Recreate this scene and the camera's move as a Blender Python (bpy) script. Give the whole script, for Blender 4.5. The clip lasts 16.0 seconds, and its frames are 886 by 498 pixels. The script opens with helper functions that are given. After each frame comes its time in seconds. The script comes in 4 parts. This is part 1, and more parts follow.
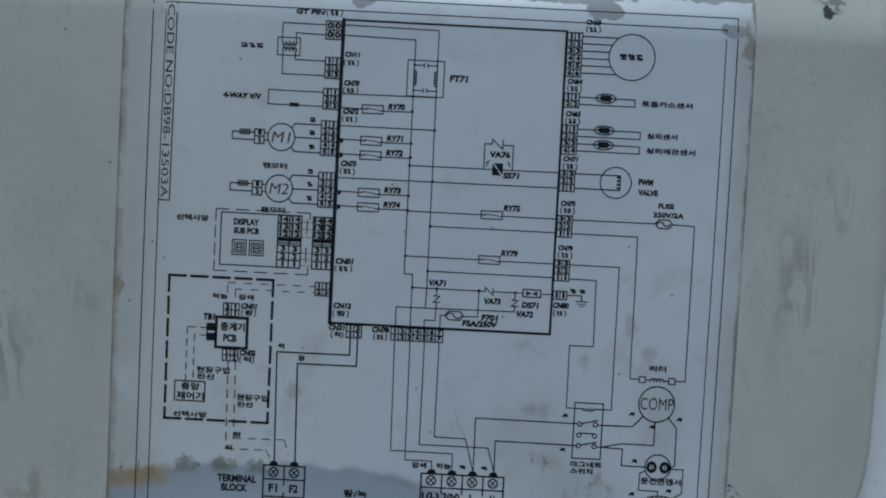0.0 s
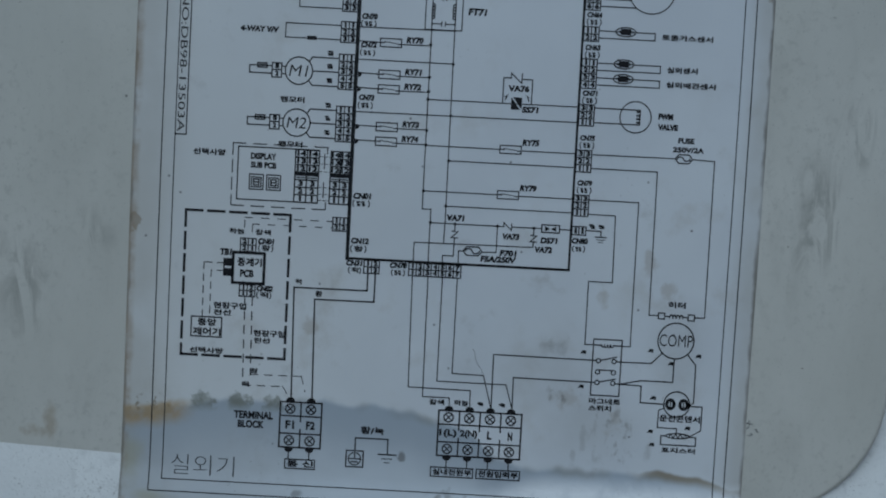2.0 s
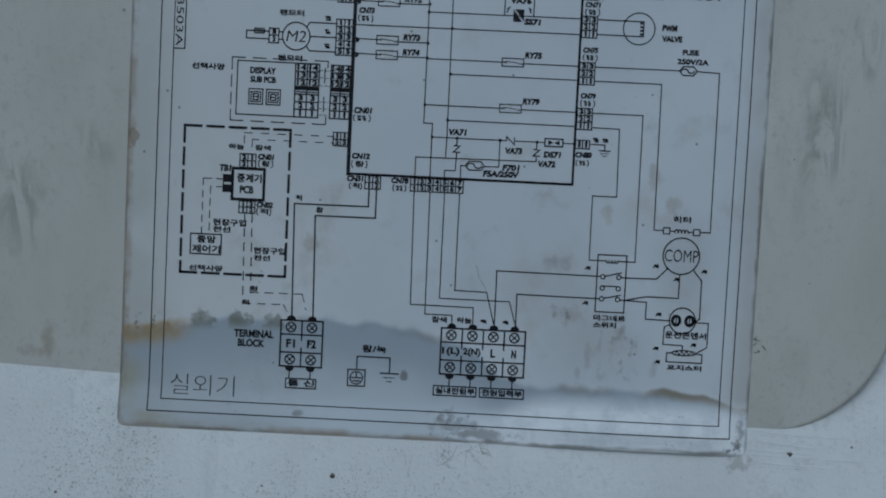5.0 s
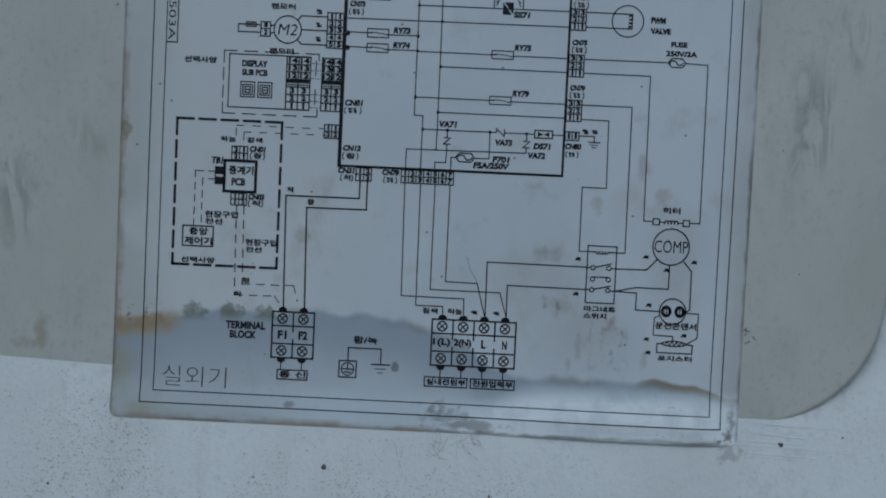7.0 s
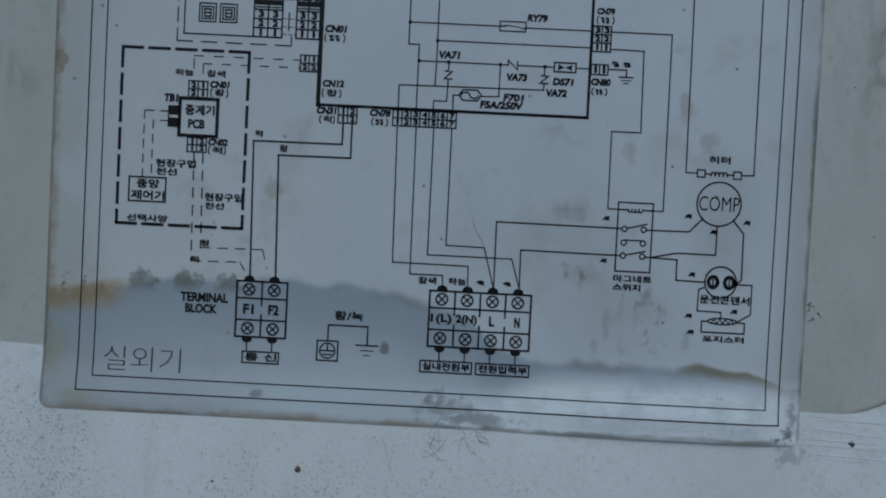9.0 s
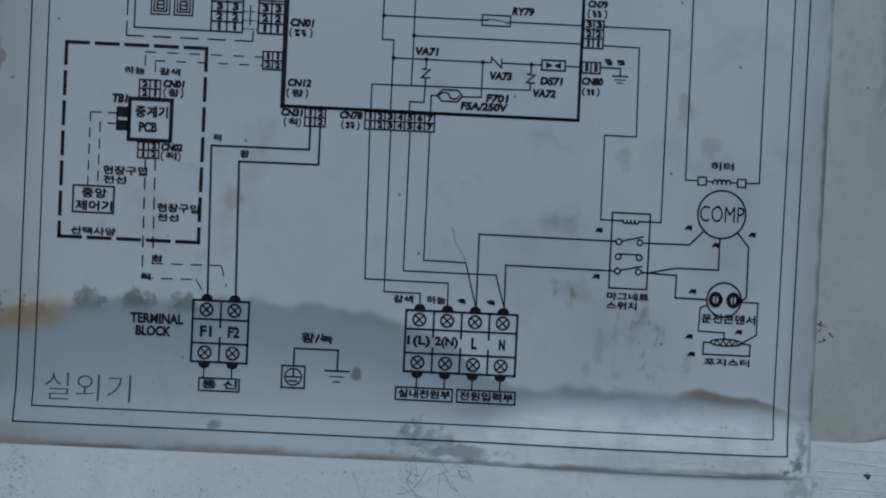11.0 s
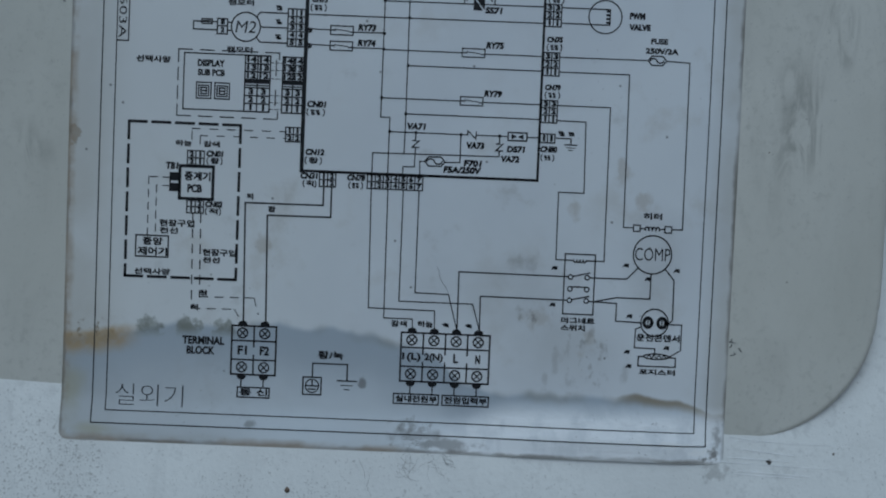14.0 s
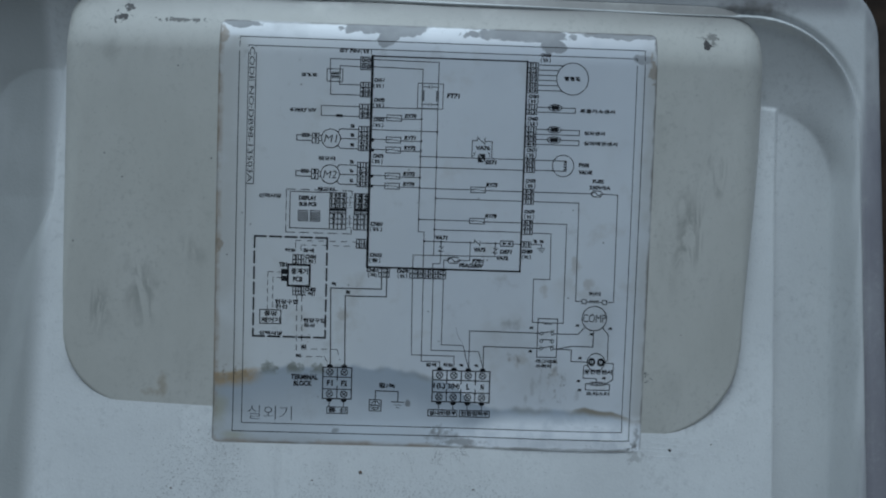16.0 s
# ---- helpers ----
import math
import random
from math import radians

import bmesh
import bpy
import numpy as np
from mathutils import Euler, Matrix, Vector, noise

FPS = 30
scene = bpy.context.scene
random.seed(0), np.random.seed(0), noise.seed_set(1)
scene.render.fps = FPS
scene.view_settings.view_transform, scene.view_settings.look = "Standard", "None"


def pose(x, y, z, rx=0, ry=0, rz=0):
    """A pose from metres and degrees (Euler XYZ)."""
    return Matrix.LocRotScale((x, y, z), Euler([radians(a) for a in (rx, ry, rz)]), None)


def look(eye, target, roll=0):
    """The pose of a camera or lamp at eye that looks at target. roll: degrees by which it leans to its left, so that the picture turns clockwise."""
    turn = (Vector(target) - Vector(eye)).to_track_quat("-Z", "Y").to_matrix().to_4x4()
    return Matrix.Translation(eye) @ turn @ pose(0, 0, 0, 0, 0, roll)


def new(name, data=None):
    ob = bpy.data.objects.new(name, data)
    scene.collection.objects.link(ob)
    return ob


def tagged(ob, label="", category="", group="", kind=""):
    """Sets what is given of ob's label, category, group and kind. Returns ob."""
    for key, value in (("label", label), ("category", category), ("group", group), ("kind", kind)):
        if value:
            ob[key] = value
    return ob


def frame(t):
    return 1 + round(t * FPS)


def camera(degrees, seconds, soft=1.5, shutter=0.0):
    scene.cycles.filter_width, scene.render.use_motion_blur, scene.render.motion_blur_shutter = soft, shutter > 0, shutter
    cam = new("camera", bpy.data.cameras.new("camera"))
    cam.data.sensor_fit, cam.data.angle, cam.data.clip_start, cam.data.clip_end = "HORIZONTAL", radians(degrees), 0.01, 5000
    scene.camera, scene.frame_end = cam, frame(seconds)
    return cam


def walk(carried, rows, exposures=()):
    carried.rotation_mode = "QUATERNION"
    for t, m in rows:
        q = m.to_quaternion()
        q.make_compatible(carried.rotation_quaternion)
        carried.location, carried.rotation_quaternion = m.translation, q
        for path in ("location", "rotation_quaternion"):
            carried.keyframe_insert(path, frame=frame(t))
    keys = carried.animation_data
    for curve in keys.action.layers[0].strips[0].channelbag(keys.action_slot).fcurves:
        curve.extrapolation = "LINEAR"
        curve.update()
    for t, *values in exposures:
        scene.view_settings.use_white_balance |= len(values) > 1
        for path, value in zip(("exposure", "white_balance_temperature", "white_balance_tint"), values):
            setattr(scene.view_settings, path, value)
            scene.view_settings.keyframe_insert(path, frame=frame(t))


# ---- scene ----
# Label millimetres: x to the right, z up from the diagram's main corner, y away from the viewer.
cam = camera(65.04, 16.0, soft=2.0)
BASE = 0.75                      # height of the label's zero over the ground
MM = 0.001
ROWS = [
    (0.0, 28.56, -177.55, 27.61, 87.69, -2.99, 0.26),
    (0.5, 32.62, -177.83, 22.52, 87.68, -2.91, 0.29),
    (1.0, 28.85, -177.64, 18.47, 87.79, -3.07, 0.29),
    (1.5, 25.88, -177.15, 15.24, 87.79, -3.14, 0.23),
    (2.0, 24.86, -177.16, 11.35, 87.51, -3.09, 0.30),
    (2.5, 25.65, -177.04, 9.17, 87.61, -2.92, 0.16),
    (3.0, 22.34, -176.48, 4.59, 87.73, -3.08, 0.04),
    (3.5, 23.43, -175.47, -0.82, 87.73, -2.95, 0.18),
    (4.0, 21.76, -175.23, -6.13, 87.92, -3.09, 0.11),
    (4.2, 22.69, -175.28, -7.46, 87.64, -2.96, 0.26),
    (6.5, 27.54, -176.98, -12.93, 88.09, -2.71, 0.39),
    (7.0, 28.77, -176.86, -14.62, 88.28, -2.72, 0.53),
    (7.5, 27.31, -176.49, -20.24, 88.54, -2.61, 0.30),
    (8.0, 24.78, -175.77, -21.50, 88.37, -2.62, 0.36),
    (8.5, 27.31, -164.78, -21.72, 88.44, -2.85, 0.54),
    (9.0, 29.19, -146.58, -25.67, 88.69, -2.90, 0.60),
    (9.2, 28.93, -139.43, -27.96, 88.92, -3.00, 0.39),
    (11.3, 31.45, -133.39, -23.83, 89.22, -2.75, -0.27),
    (11.5, 29.77, -133.33, -24.16, 89.12, -2.84, -0.15),
    (12.0, 29.17, -132.70, -25.66, 89.10, -2.74, -0.18),
    (12.5, 30.21, -132.74, -26.40, 89.23, -2.75, -0.31),
    (13.0, 30.90, -135.38, -26.10, 89.06, -2.62, -0.34),
    (13.5, 31.94, -148.78, -22.43, 88.88, -2.60, -0.32),
    (14.0, 34.35, -167.24, -12.63, 88.37, -2.38, -0.06),
    (14.5, 30.74, -187.69, -5.74, 89.04, -2.43, -0.41),
    (15.0, 30.72, -210.44, 3.18, 88.73, -2.20, -0.28),
    (15.5, 35.73, -232.58, 14.92, 87.20, -1.77, 0.54),
    (16.0, 23.58, -256.78, 21.21, 86.95, -1.86, -0.86),
]
walk(cam, [(t, pose(MM * x, MM * y, BASE + MM * z, rx, ry, rz)) for t, x, y, z, rx, ry, rz in ROWS],
     exposures=[(0.0, -0.42, 5750, 6), (1.0, -0.40, 5750, 6), (2.0, -0.36, 5750, 6), (3.0, -0.33, 5750, 6), (4.0, -0.38, 5750, 6), (6.5, -0.40, 5750, 6), (7.5, -0.42, 5750, 6), (9.0, -0.50, 5750, 6), (11.5, -0.44, 5750, 6), (13.0, -0.42, 5750, 6), (13.5, -0.38, 5750, 6), (14.0, -0.32, 5750, 6), (14.5, -0.30, 5750, 6), (15.0, -0.29, 5750, 6), (15.5, -0.38, 5750, 6), (16.0, -0.43, 5750, 6)])

# ---- light: an overcast day, brightest overhead ----
world = bpy.data.worlds.new("sky")
scene.world = world
world.use_nodes = True
wn, wl = world.node_tree.nodes, world.node_tree.links
sky = wn.new("ShaderNodeTexSky")
sky.sky_type, sky.sun_disc = "NISHITA", False
sky.sun_elevation, sky.sun_rotation = radians(70), radians(170)
sky.air_density, sky.dust_density = 1.0, 2.0
wl.new(sky.outputs[0], wn["Background"].inputs[0])
wn["Background"].inputs[1].default_value = 0.044
sun = new("sun", bpy.data.lights.new("sun", "SUN"))
sun.data.energy, sun.data.angle, sun.data.color = 3.4, radians(38), (0.86, 0.96, 1.0)
sun.matrix_world = look((-0.13, -0.25, 0.96), (0, 0, 0))


# ---- materials ----
class Mat:
    """A node material with a few short ways to mix masks and colours."""

    def __init__(self, name, roughness=0.5, metallic=0.0, coat=0.0):
        self.m = bpy.data.materials.new(name)
        self.m.use_nodes = True
        self.n, self.l = self.m.node_tree.nodes, self.m.node_tree.links
        self.b = self.n["Principled BSDF"]
        self.b.inputs["Roughness"].default_value = roughness
        self.b.inputs["Metallic"].default_value = metallic
        self.b.inputs["Coat Weight"].default_value = coat
        self.b.inputs["Coat Roughness"].default_value = 0.25
        co = self.n.new("ShaderNodeTexCoord")
        self.co = co.outputs["Object"]
        sep = self.n.new("ShaderNodeSeparateXYZ")
        self.l.new(self.co, sep.inputs[0])
        self.x, self.z = sep.outputs[0], sep.outputs[2]

    def put(self, socket, value):
        if hasattr(value, "links"):
            self.l.new(value, socket)
        else:
            socket.default_value = value

    def math(self, op, a, b=0.0, c=0.0):
        k = self.n.new("ShaderNodeMath")
        k.operation = op
        for s, v in zip(k.inputs, (a, b, c)):
            self.put(s, v)
        return k.outputs[0]

    def ramp(self, v, lo, hi, to0=0.0, to1=1.0):
        k = self.n.new("ShaderNodeMapRange")
        k.interpolation_type = "SMOOTHSTEP"
        for s, q in zip(k.inputs, (v, lo, hi, to0, to1)):
            self.put(s, q)
        return k.outputs[0]

    def noise(self, scale, detail=3.0, rough=0.55, stretch=None, distort=0.0):
        k = self.n.new("ShaderNodeTexNoise")
        for name, v in (("Scale", scale), ("Detail", detail), ("Roughness", rough), ("Distortion", distort)):
            k.inputs[name].default_value = v
        if stretch:
            mp = self.n.new("ShaderNodeMapping")
            mp.inputs["Scale"].default_value = stretch
            self.l.new(self.co, mp.inputs[0])
            self.l.new(mp.outputs[0], k.inputs["Vector"])
        else:
            self.l.new(self.co, k.inputs["Vector"])
        return k.outputs["Fac"]

    def spots(self, scale, size):
        """Round flecks: 1 within size of a cell's middle, with random cells left empty."""
        k = self.n.new("ShaderNodeTexVoronoi")
        k.inputs["Scale"].default_value = scale
        self.l.new(self.co, k.inputs["Vector"])
        return self.ramp(k.outputs["Distance"], size, size * 0.5), k.outputs["Color"]

    def mix(self, fac, a, b):
        k = self.n.new("ShaderNodeMix")
        k.data_type = "RGBA"
        self.put(k.inputs[0], fac)
        for s, v in ((k.inputs[6], a), (k.inputs[7], b)):
            self.put(s, (*v, 1) if isinstance(v, tuple) else v)
        return k.outputs[2]

    def blob(self, x, z, rx, rz, soft=0.6, wobble=0.5, scale=250.0):
        """A stain round (x, z) mm with radii rx, rz mm and a ragged outline."""
        u = self.math("DIVIDE", self.math("SUBTRACT", self.x, x * MM), rx * MM)
        v = self.math("DIVIDE", self.math("SUBTRACT", self.z, z * MM), rz * MM)
        d = self.math("SQRT", self.math("ADD", self.math("MULTIPLY", u, u), self.math("MULTIPLY", v, v)))
        d = self.math("ADD", d, self.math("MULTIPLY", self.math("SUBTRACT", self.noise(scale, 4), 0.5), wobble * 4))
        return self.ramp(d, 1.0, 1.0 - soft)

    def many(self, *masks):
        out = masks[0]
        for m in masks[1:]:
            out = self.math("MAXIMUM", out, m)
        return out

    def finish(self, colour, bump=None, height=0.0002, rough=None):
        self.put(self.b.inputs["Base Color"], (*colour, 1) if isinstance(colour, tuple) else colour)
        if bump is not None:
            k = self.n.new("ShaderNodeBump")
            k.inputs["Distance"].default_value = height
            self.l.new(bump, k.inputs["Height"])
            self.l.new(k.outputs[0], self.b.inputs["Normal"])
        if rough is not None:
            self.put(self.b.inputs["Roughness"], rough)
        return self.m


def paint_material(name, light, shade, smears, flecks):
    """Aged enamel: grey handling smears, dark flecks, a rusty run and worn chips."""
    p = Mat(name, 0.42, 0.0, 0.3 if smears else 0.0)
    base = p.mix(p.ramp(p.noise(14, 4), 0.35, 0.7), shade, light)
    base = p.mix(p.ramp(p.noise(5, 2), 0.40, 0.65, 0.0, 0.25), base, tuple(c * 0.86 for c in shade))
    smear = p.math("MULTIPLY", p.ramp(p.noise(70, 6, 0.62, (1.0, 1.0, 0.35), 1.4), 0.50, 0.75),
                   p.ramp(p.noise(16, 3), 0.42, 0.66))
    base = p.mix(p.math("MULTIPLY", smear, 0.30), base, tuple(c * 0.6 for c in shade))
    if smears:
        streak = p.ramp(p.noise(170, 5, 0.6, (1.0, 1.0, 0.28), 1.6), 0.44, 0.62)
        scuff = p.many(p.blob(-82, -11, 11, 19, 1.0, 0.35, 60), p.blob(-98, -18, 8, 14, 1.0, 0.35, 60), p.blob(-66, 3, 6, 9, 1.0, 0.3, 60),
                       p.blob(119, 18, 8, 22, 1.0, 0.35, 60), p.blob(128, 38, 6, 14, 1.0, 0.35, 60))
        base = p.mix(p.math("MULTIPLY", p.math("MULTIPLY", scuff, streak), 0.8), base, tuple(c * 0.55 for c in shade))
        soft = p.many(p.blob(-95, 76, 4, 7, 1.0, 0.3), p.blob(-61, 2, 4, 5, 1.0, 0.2), p.blob(116, 20, 4, 6, 1.0, 0.2))
        base = p.mix(p.math("MULTIPLY", soft, 0.35), base, tuple(c * 0.5 for c in shade))
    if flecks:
        # soot along the rim, and the pocket's shade painted in as a grey film
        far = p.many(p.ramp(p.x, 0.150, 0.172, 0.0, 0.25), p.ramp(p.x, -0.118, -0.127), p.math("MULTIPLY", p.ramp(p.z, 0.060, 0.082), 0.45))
        pocket_shade = p.math("MULTIPLY", far, p.ramp(p.noise(22, 4, 0.6, (1.0, 1.0, 0.4)), 0.15, 0.55, 0.35, 1.0))
        base = p.mix(p.math("MULTIPLY", pocket_shade, 0.85), base, (0.30, 0.31, 0.30))
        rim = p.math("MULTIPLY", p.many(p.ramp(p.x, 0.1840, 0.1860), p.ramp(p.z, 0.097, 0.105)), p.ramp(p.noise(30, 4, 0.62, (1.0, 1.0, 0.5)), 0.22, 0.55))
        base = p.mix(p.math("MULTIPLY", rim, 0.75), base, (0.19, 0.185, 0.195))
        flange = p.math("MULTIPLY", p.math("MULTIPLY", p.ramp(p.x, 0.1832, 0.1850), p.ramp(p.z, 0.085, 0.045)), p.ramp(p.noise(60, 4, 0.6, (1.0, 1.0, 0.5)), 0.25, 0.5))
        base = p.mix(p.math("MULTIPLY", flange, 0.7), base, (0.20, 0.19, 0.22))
    cloud = p.math("MULTIPLY", p.ramp(p.noise(38, 6, 0.65, (1.0, 1.0, 0.6), 0.6), 0.42, 0.72), 0.22)
    base = p.mix(cloud, base, tuple(c * 0.72 for c in shade))
    fine = p.math("MULTIPLY", p.ramp(p.noise(420, 5, 0.7), 0.50, 0.66), p.ramp(p.noise(30, 4), 0.40, 0.66, 0.05, 0.30))
    base = p.mix(fine, base, tuple(c * 0.55 for c in shade))
    zone = p.many(p.ramp(p.noise(25, 3), 0.52, 0.68, 0.0, 0.35 if flecks else 0.1),
                  p.math("MULTIPLY", p.blob(-62, -78, 34, 28, 0.8, 0.4, 50), 0.9), p.math("MULTIPLY", p.blob(10, -92, 95, 28, 0.8, 0.4, 50), 0.85))
    pepper = p.ramp(p.math("ADD", p.noise(1700, 3, 0.6), p.math("MULTIPLY", zone, 0.11)), 0.665, 0.70)
    pepper2 = p.ramp(p.math("ADD", p.noise(900, 3, 0.55), p.math("MULTIPLY", zone, 0.09)), 0.725, 0.75)
    s3, c3 = p.spots(110, 0.05)
    keep3 = p.math("LESS_THAN", c3, 0.2)
    base = p.mix(p.math("MULTIPLY", pepper, 0.42), base, (0.20, 0.20, 0.20))
    base = p.mix(p.math("MULTIPLY", pepper2, 0.42), base, (0.12, 0.11, 0.10))
    base = p.mix(p.math("MULTIPLY", p.math("MULTIPLY", s3, keep3), 0.75), base, (0.08, 0.075, 0.07))
    rust = p.many(p.blob(-75, -46, 2.6, 6, 0.9, 0.5), p.blob(-78, -49, 4.5, 2.6, 0.9, 0.6))
    base = p.mix(p.math("MULTIPLY", rust, 0.5), base, (0.28, 0.21, 0.13))
    dirt = p.many(p.math("MULTIPLY", p.blob(102.5, -68, 4, 3, 0.9, 0.9, 500), 0.35), p.math("MULTIPLY", p.blob(143, 102, 16, 5, 1.0, 0.4), 0.75))
    base = p.mix(dirt, base, (0.13, 0.12, 0.11))
    if smears:
        soot = p.math("MULTIPLY", p.ramp(p.z, 0.0885, 0.101), p.ramp(p.noise(40, 4, 0.6), 0.15, 0.5))
        base = p.mix(p.math("MULTIPLY", soot, 0.85), base, (0.17, 0.16, 0.15))
    chip = p.many(p.blob(123.5, 86.0, 1.6, 2.2, 0.4, 0.8, 600), p.math("MULTIPLY", p.blob(125, 88.5, 3.4, 3.0, 0.8, 1.2, 600), 0.6), p.blob(-93, 89, 2.6, 2.0, 0.4, 1.2, 600),
                  p.blob(-90, 92.5, 2.2, 1.6, 0.4, 1.2, 600), p.math("MULTIPLY", p.blob(-70, 88.5, 9, 0.9, 0.7, 1.3, 700), 0.8), p.blob(115.8, -65.7, 0.8, 0.7, 0.4, 0.9, 900))
    base = p.mix(chip, base, (0.045, 0.04, 0.036))
    grain = p.math("ADD", p.math("MULTIPLY", p.noise(900, 2), 0.10 if smears else 0.5), p.math("MULTIPLY", p.noise(45, 3), 1.0))
    return p.finish(base, grain, 0.00007 if smears else 0.00014, p.ramp(p.noise(30, 3), 0.3, 0.7, 0.34, 0.55))


def paper_material():
    """White vinyl label: a damp, silvery foot whose sheen is painted in, with a brown tide line, torn and lifted along
    its top.
    """
    p = Mat("label_vinyl", 0.38, 0.0, 0.55)
    p.b.inputs["Coat Roughness"].default_value = 0.17
    base = p.mix(p.ramp(p.noise(20, 4), 0.35, 0.68), (0.615, 0.64, 0.675), (0.675, 0.70, 0.73))
    base = p.mix(p.ramp(p.x, 0.045, -0.056, 0.0, 0.38), base, (0.67, 0.66, 0.61))
    blot = p.math("MULTIPLY", p.ramp(p.noise(110, 5, 0.6), 0.58, 0.74), p.ramp(p.noise(28, 2), 0.48, 0.62))
    base = p.mix(p.math("MULTIPLY", blot, 0.35), base, (0.36, 0.35, 0.33))
    foxed = p.many(p.blob(77, 3, 2.4, 4.0, 0.9, 0.8), p.blob(66, -6, 1.6, 4.5, 0.9, 0.8), p.blob(58, -32.5, 4.2, 4.2, 0.95, 0.9), p.blob(-8, -18, 2, 3.5, 0.9, 0.8),
                   p.blob(70.5, -37.5, 2.2, 5.0, 0.8, 1.0), p.blob(83, -4, 3, 3, 0.9, 0.9))
    base = p.mix(p.math("MULTIPLY", foxed, 0.38), base, (0.33, 0.27, 0.20))
    grime = p.many(p.blob(54, -19.5, 4.5, 3.2, 0.9, 0.6), p.blob(-46, 77, 2.5, 2.5, 0.9, 0.9), p.blob(16.5, -50.5, 1.3, 1.7, 0.5, 0.5, 500), p.blob(-10, -61.5, 1.7, 0.9, 0.7, 0.5))
    base = p.mix(p.math("MULTIPLY", grime, 0.6), base, (0.22, 0.22, 0.22))
    aged = p.math("MULTIPLY", p.ramp(p.noise(75, 5, 0.62), 0.50, 0.70), p.ramp(p.noise(17, 3), 0.42, 0.62))
    base = p.mix(p.math("MULTIPLY", aged, 0.30), base, (0.42, 0.385, 0.33))
    handled = p.math("MULTIPLY", p.many(p.blob(66, -39, 24, 13, 1.0, 0.3, 45), p.math("MULTIPLY", p.blob(50, -27, 27, 20, 1.0, 0.3, 45), 0.8), p.blob(86, -22, 10, 22, 1.0, 0.3, 45)), p.ramp(p.noise(120, 5, 0.6), 0.25, 0.6, 0.55, 1.0))
    base = p.mix(p.math("MULTIPLY", handled, 0.46), base, (0.43, 0.435, 0.435))
    # yellowed margin
    gone = p.math("MULTIPLY", p.many(p.ramp(p.x, -0.038, -0.053), p.ramp(p.x, 0.096, 0.1035), p.ramp(p.z, -0.0615, -0.0655)), p.ramp(p.noise(38, 4), 0.22, 0.55))
    base = p.mix(p.math("MULTIPLY", gone, 0.62), base, (0.47, 0.46, 0.425))
    # the damp foot: its edge runs from high at the left to low at the right
    edge = p.math("ADD", p.ramp(p.x, -0.055, -0.025, -0.0415, -0.0373), p.ramp(p.x, 0.012, 0.027, 0.0, -0.0030))
    edge = p.math("ADD", edge, p.math("ADD", p.ramp(p.x, 0.027, 0.046, 0.0, -0.0108), p.ramp(p.x, 0.085, 0.104, 0.0, -0.0035)))
    wob = p.math("MULTIPLY", p.math("SUBTRACT", p.noise(95, 3, 0.5, (1.0, 1.0, 0.25)), 0.5), 0.006)
    depth = p.math("SUBTRACT", p.math("ADD", edge, wob), p.z)
    damp_sheen = p.ramp(depth, -0.0002, 0.0016)
    # blue-grey damp with the sky's reflection painted in, fading downwards
    base = p.mix(p.math("MULTIPLY", damp_sheen, p.ramp(depth, 0.001, 0.020, 0.82, 0.42)), base, (0.345, 0.40, 0.465))
    brown = p.math("MULTIPLY", p.math("MULTIPLY", p.ramp(depth, -0.0014, 0.0004), p.ramp(depth, 0.0062, 0.0022)), p.ramp(p.x, -0.036, -0.044))
    base = p.mix(p.math("MULTIPLY", brown, p.ramp(p.noise(320, 4, 0.6), 0.3, 0.6, 0.6, 0.95)), base, (0.41, 0.285, 0.14))
    mossy = p.math("MULTIPLY", p.many(p.blob(-54, -55, 4.5, 11, 1.0, 0.4, 90), p.blob(-48, -64, 8, 2.5, 1.0, 0.4, 90)), 0.72)
    base = p.mix(mossy, base, (0.40, 0.39, 0.30))
    tide = p.math("MULTIPLY", p.math("MULTIPLY", p.ramp(depth, -0.001, 0.0008), p.ramp(depth, 0.0035, 0.0010)), p.ramp(p.noise(60, 2), 0.42, 0.6))
    base = p.mix(p.math("MULTIPLY", tide, 0.55), base, (0.27, 0.27, 0.25))
    tuft = p.many(p.blob(-35.6, -39.9, 4.3, 3.9, 0.45, 0.5, 420), p.blob(-26.2, -39.4, 4.0, 3.7, 0.45, 0.5, 420), p.blob(-17.2, -39.2, 3.2, 3.0, 0.45, 0.5, 420))
    tuft = p.math("MULTIPLY", tuft, p.ramp(p.math("ADD", p.z, p.ramp(p.x, -0.050, -0.020, 0.0012, 0.0)), -0.0415, -0.0385))
    base = p.mix(p.math("MULTIPLY", tuft, p.ramp(p.noise(300, 4, 0.6), 0.3, 0.6, 0.5, 0.9)), base, (0.205, 0.215, 0.185))
    fleck = p.math("MULTIPLY", p.blob(-50, -40.5, 8, 3.2, 0.8, 0.6), p.ramp(p.noise(700, 4, 0.65), 0.54, 0.62))
    base = p.mix(p.math("MULTIPLY", fleck, 0.75), base, (0.17, 0.12, 0.06))
    line = p.math("MULTIPLY", p.math("MULTIPLY", p.ramp(depth, -0.0006, 0.0004), p.ramp(depth, 0.0030, 0.0006)), p.ramp(p.x, 0.074, 0.084))
    base = p.mix(p.math("MULTIPLY", line, 0.88), base, (0.25, 0.21, 0.15))
    drip = p.many(p.blob(63, -43, 1.0, 5, 0.9, 0.9, 300), p.blob(80, -46, 1.2, 4, 0.9, 0.9, 300), p.blob(60.5, -48, 1.2, 3, 0.9, 0.9, 400), p.blob(66, -52, 1.3, 2.5, 0.9, 1.0, 400), p.blob(100.5, -59, 1.6, 4.5, 0.9, 0.7, 300))
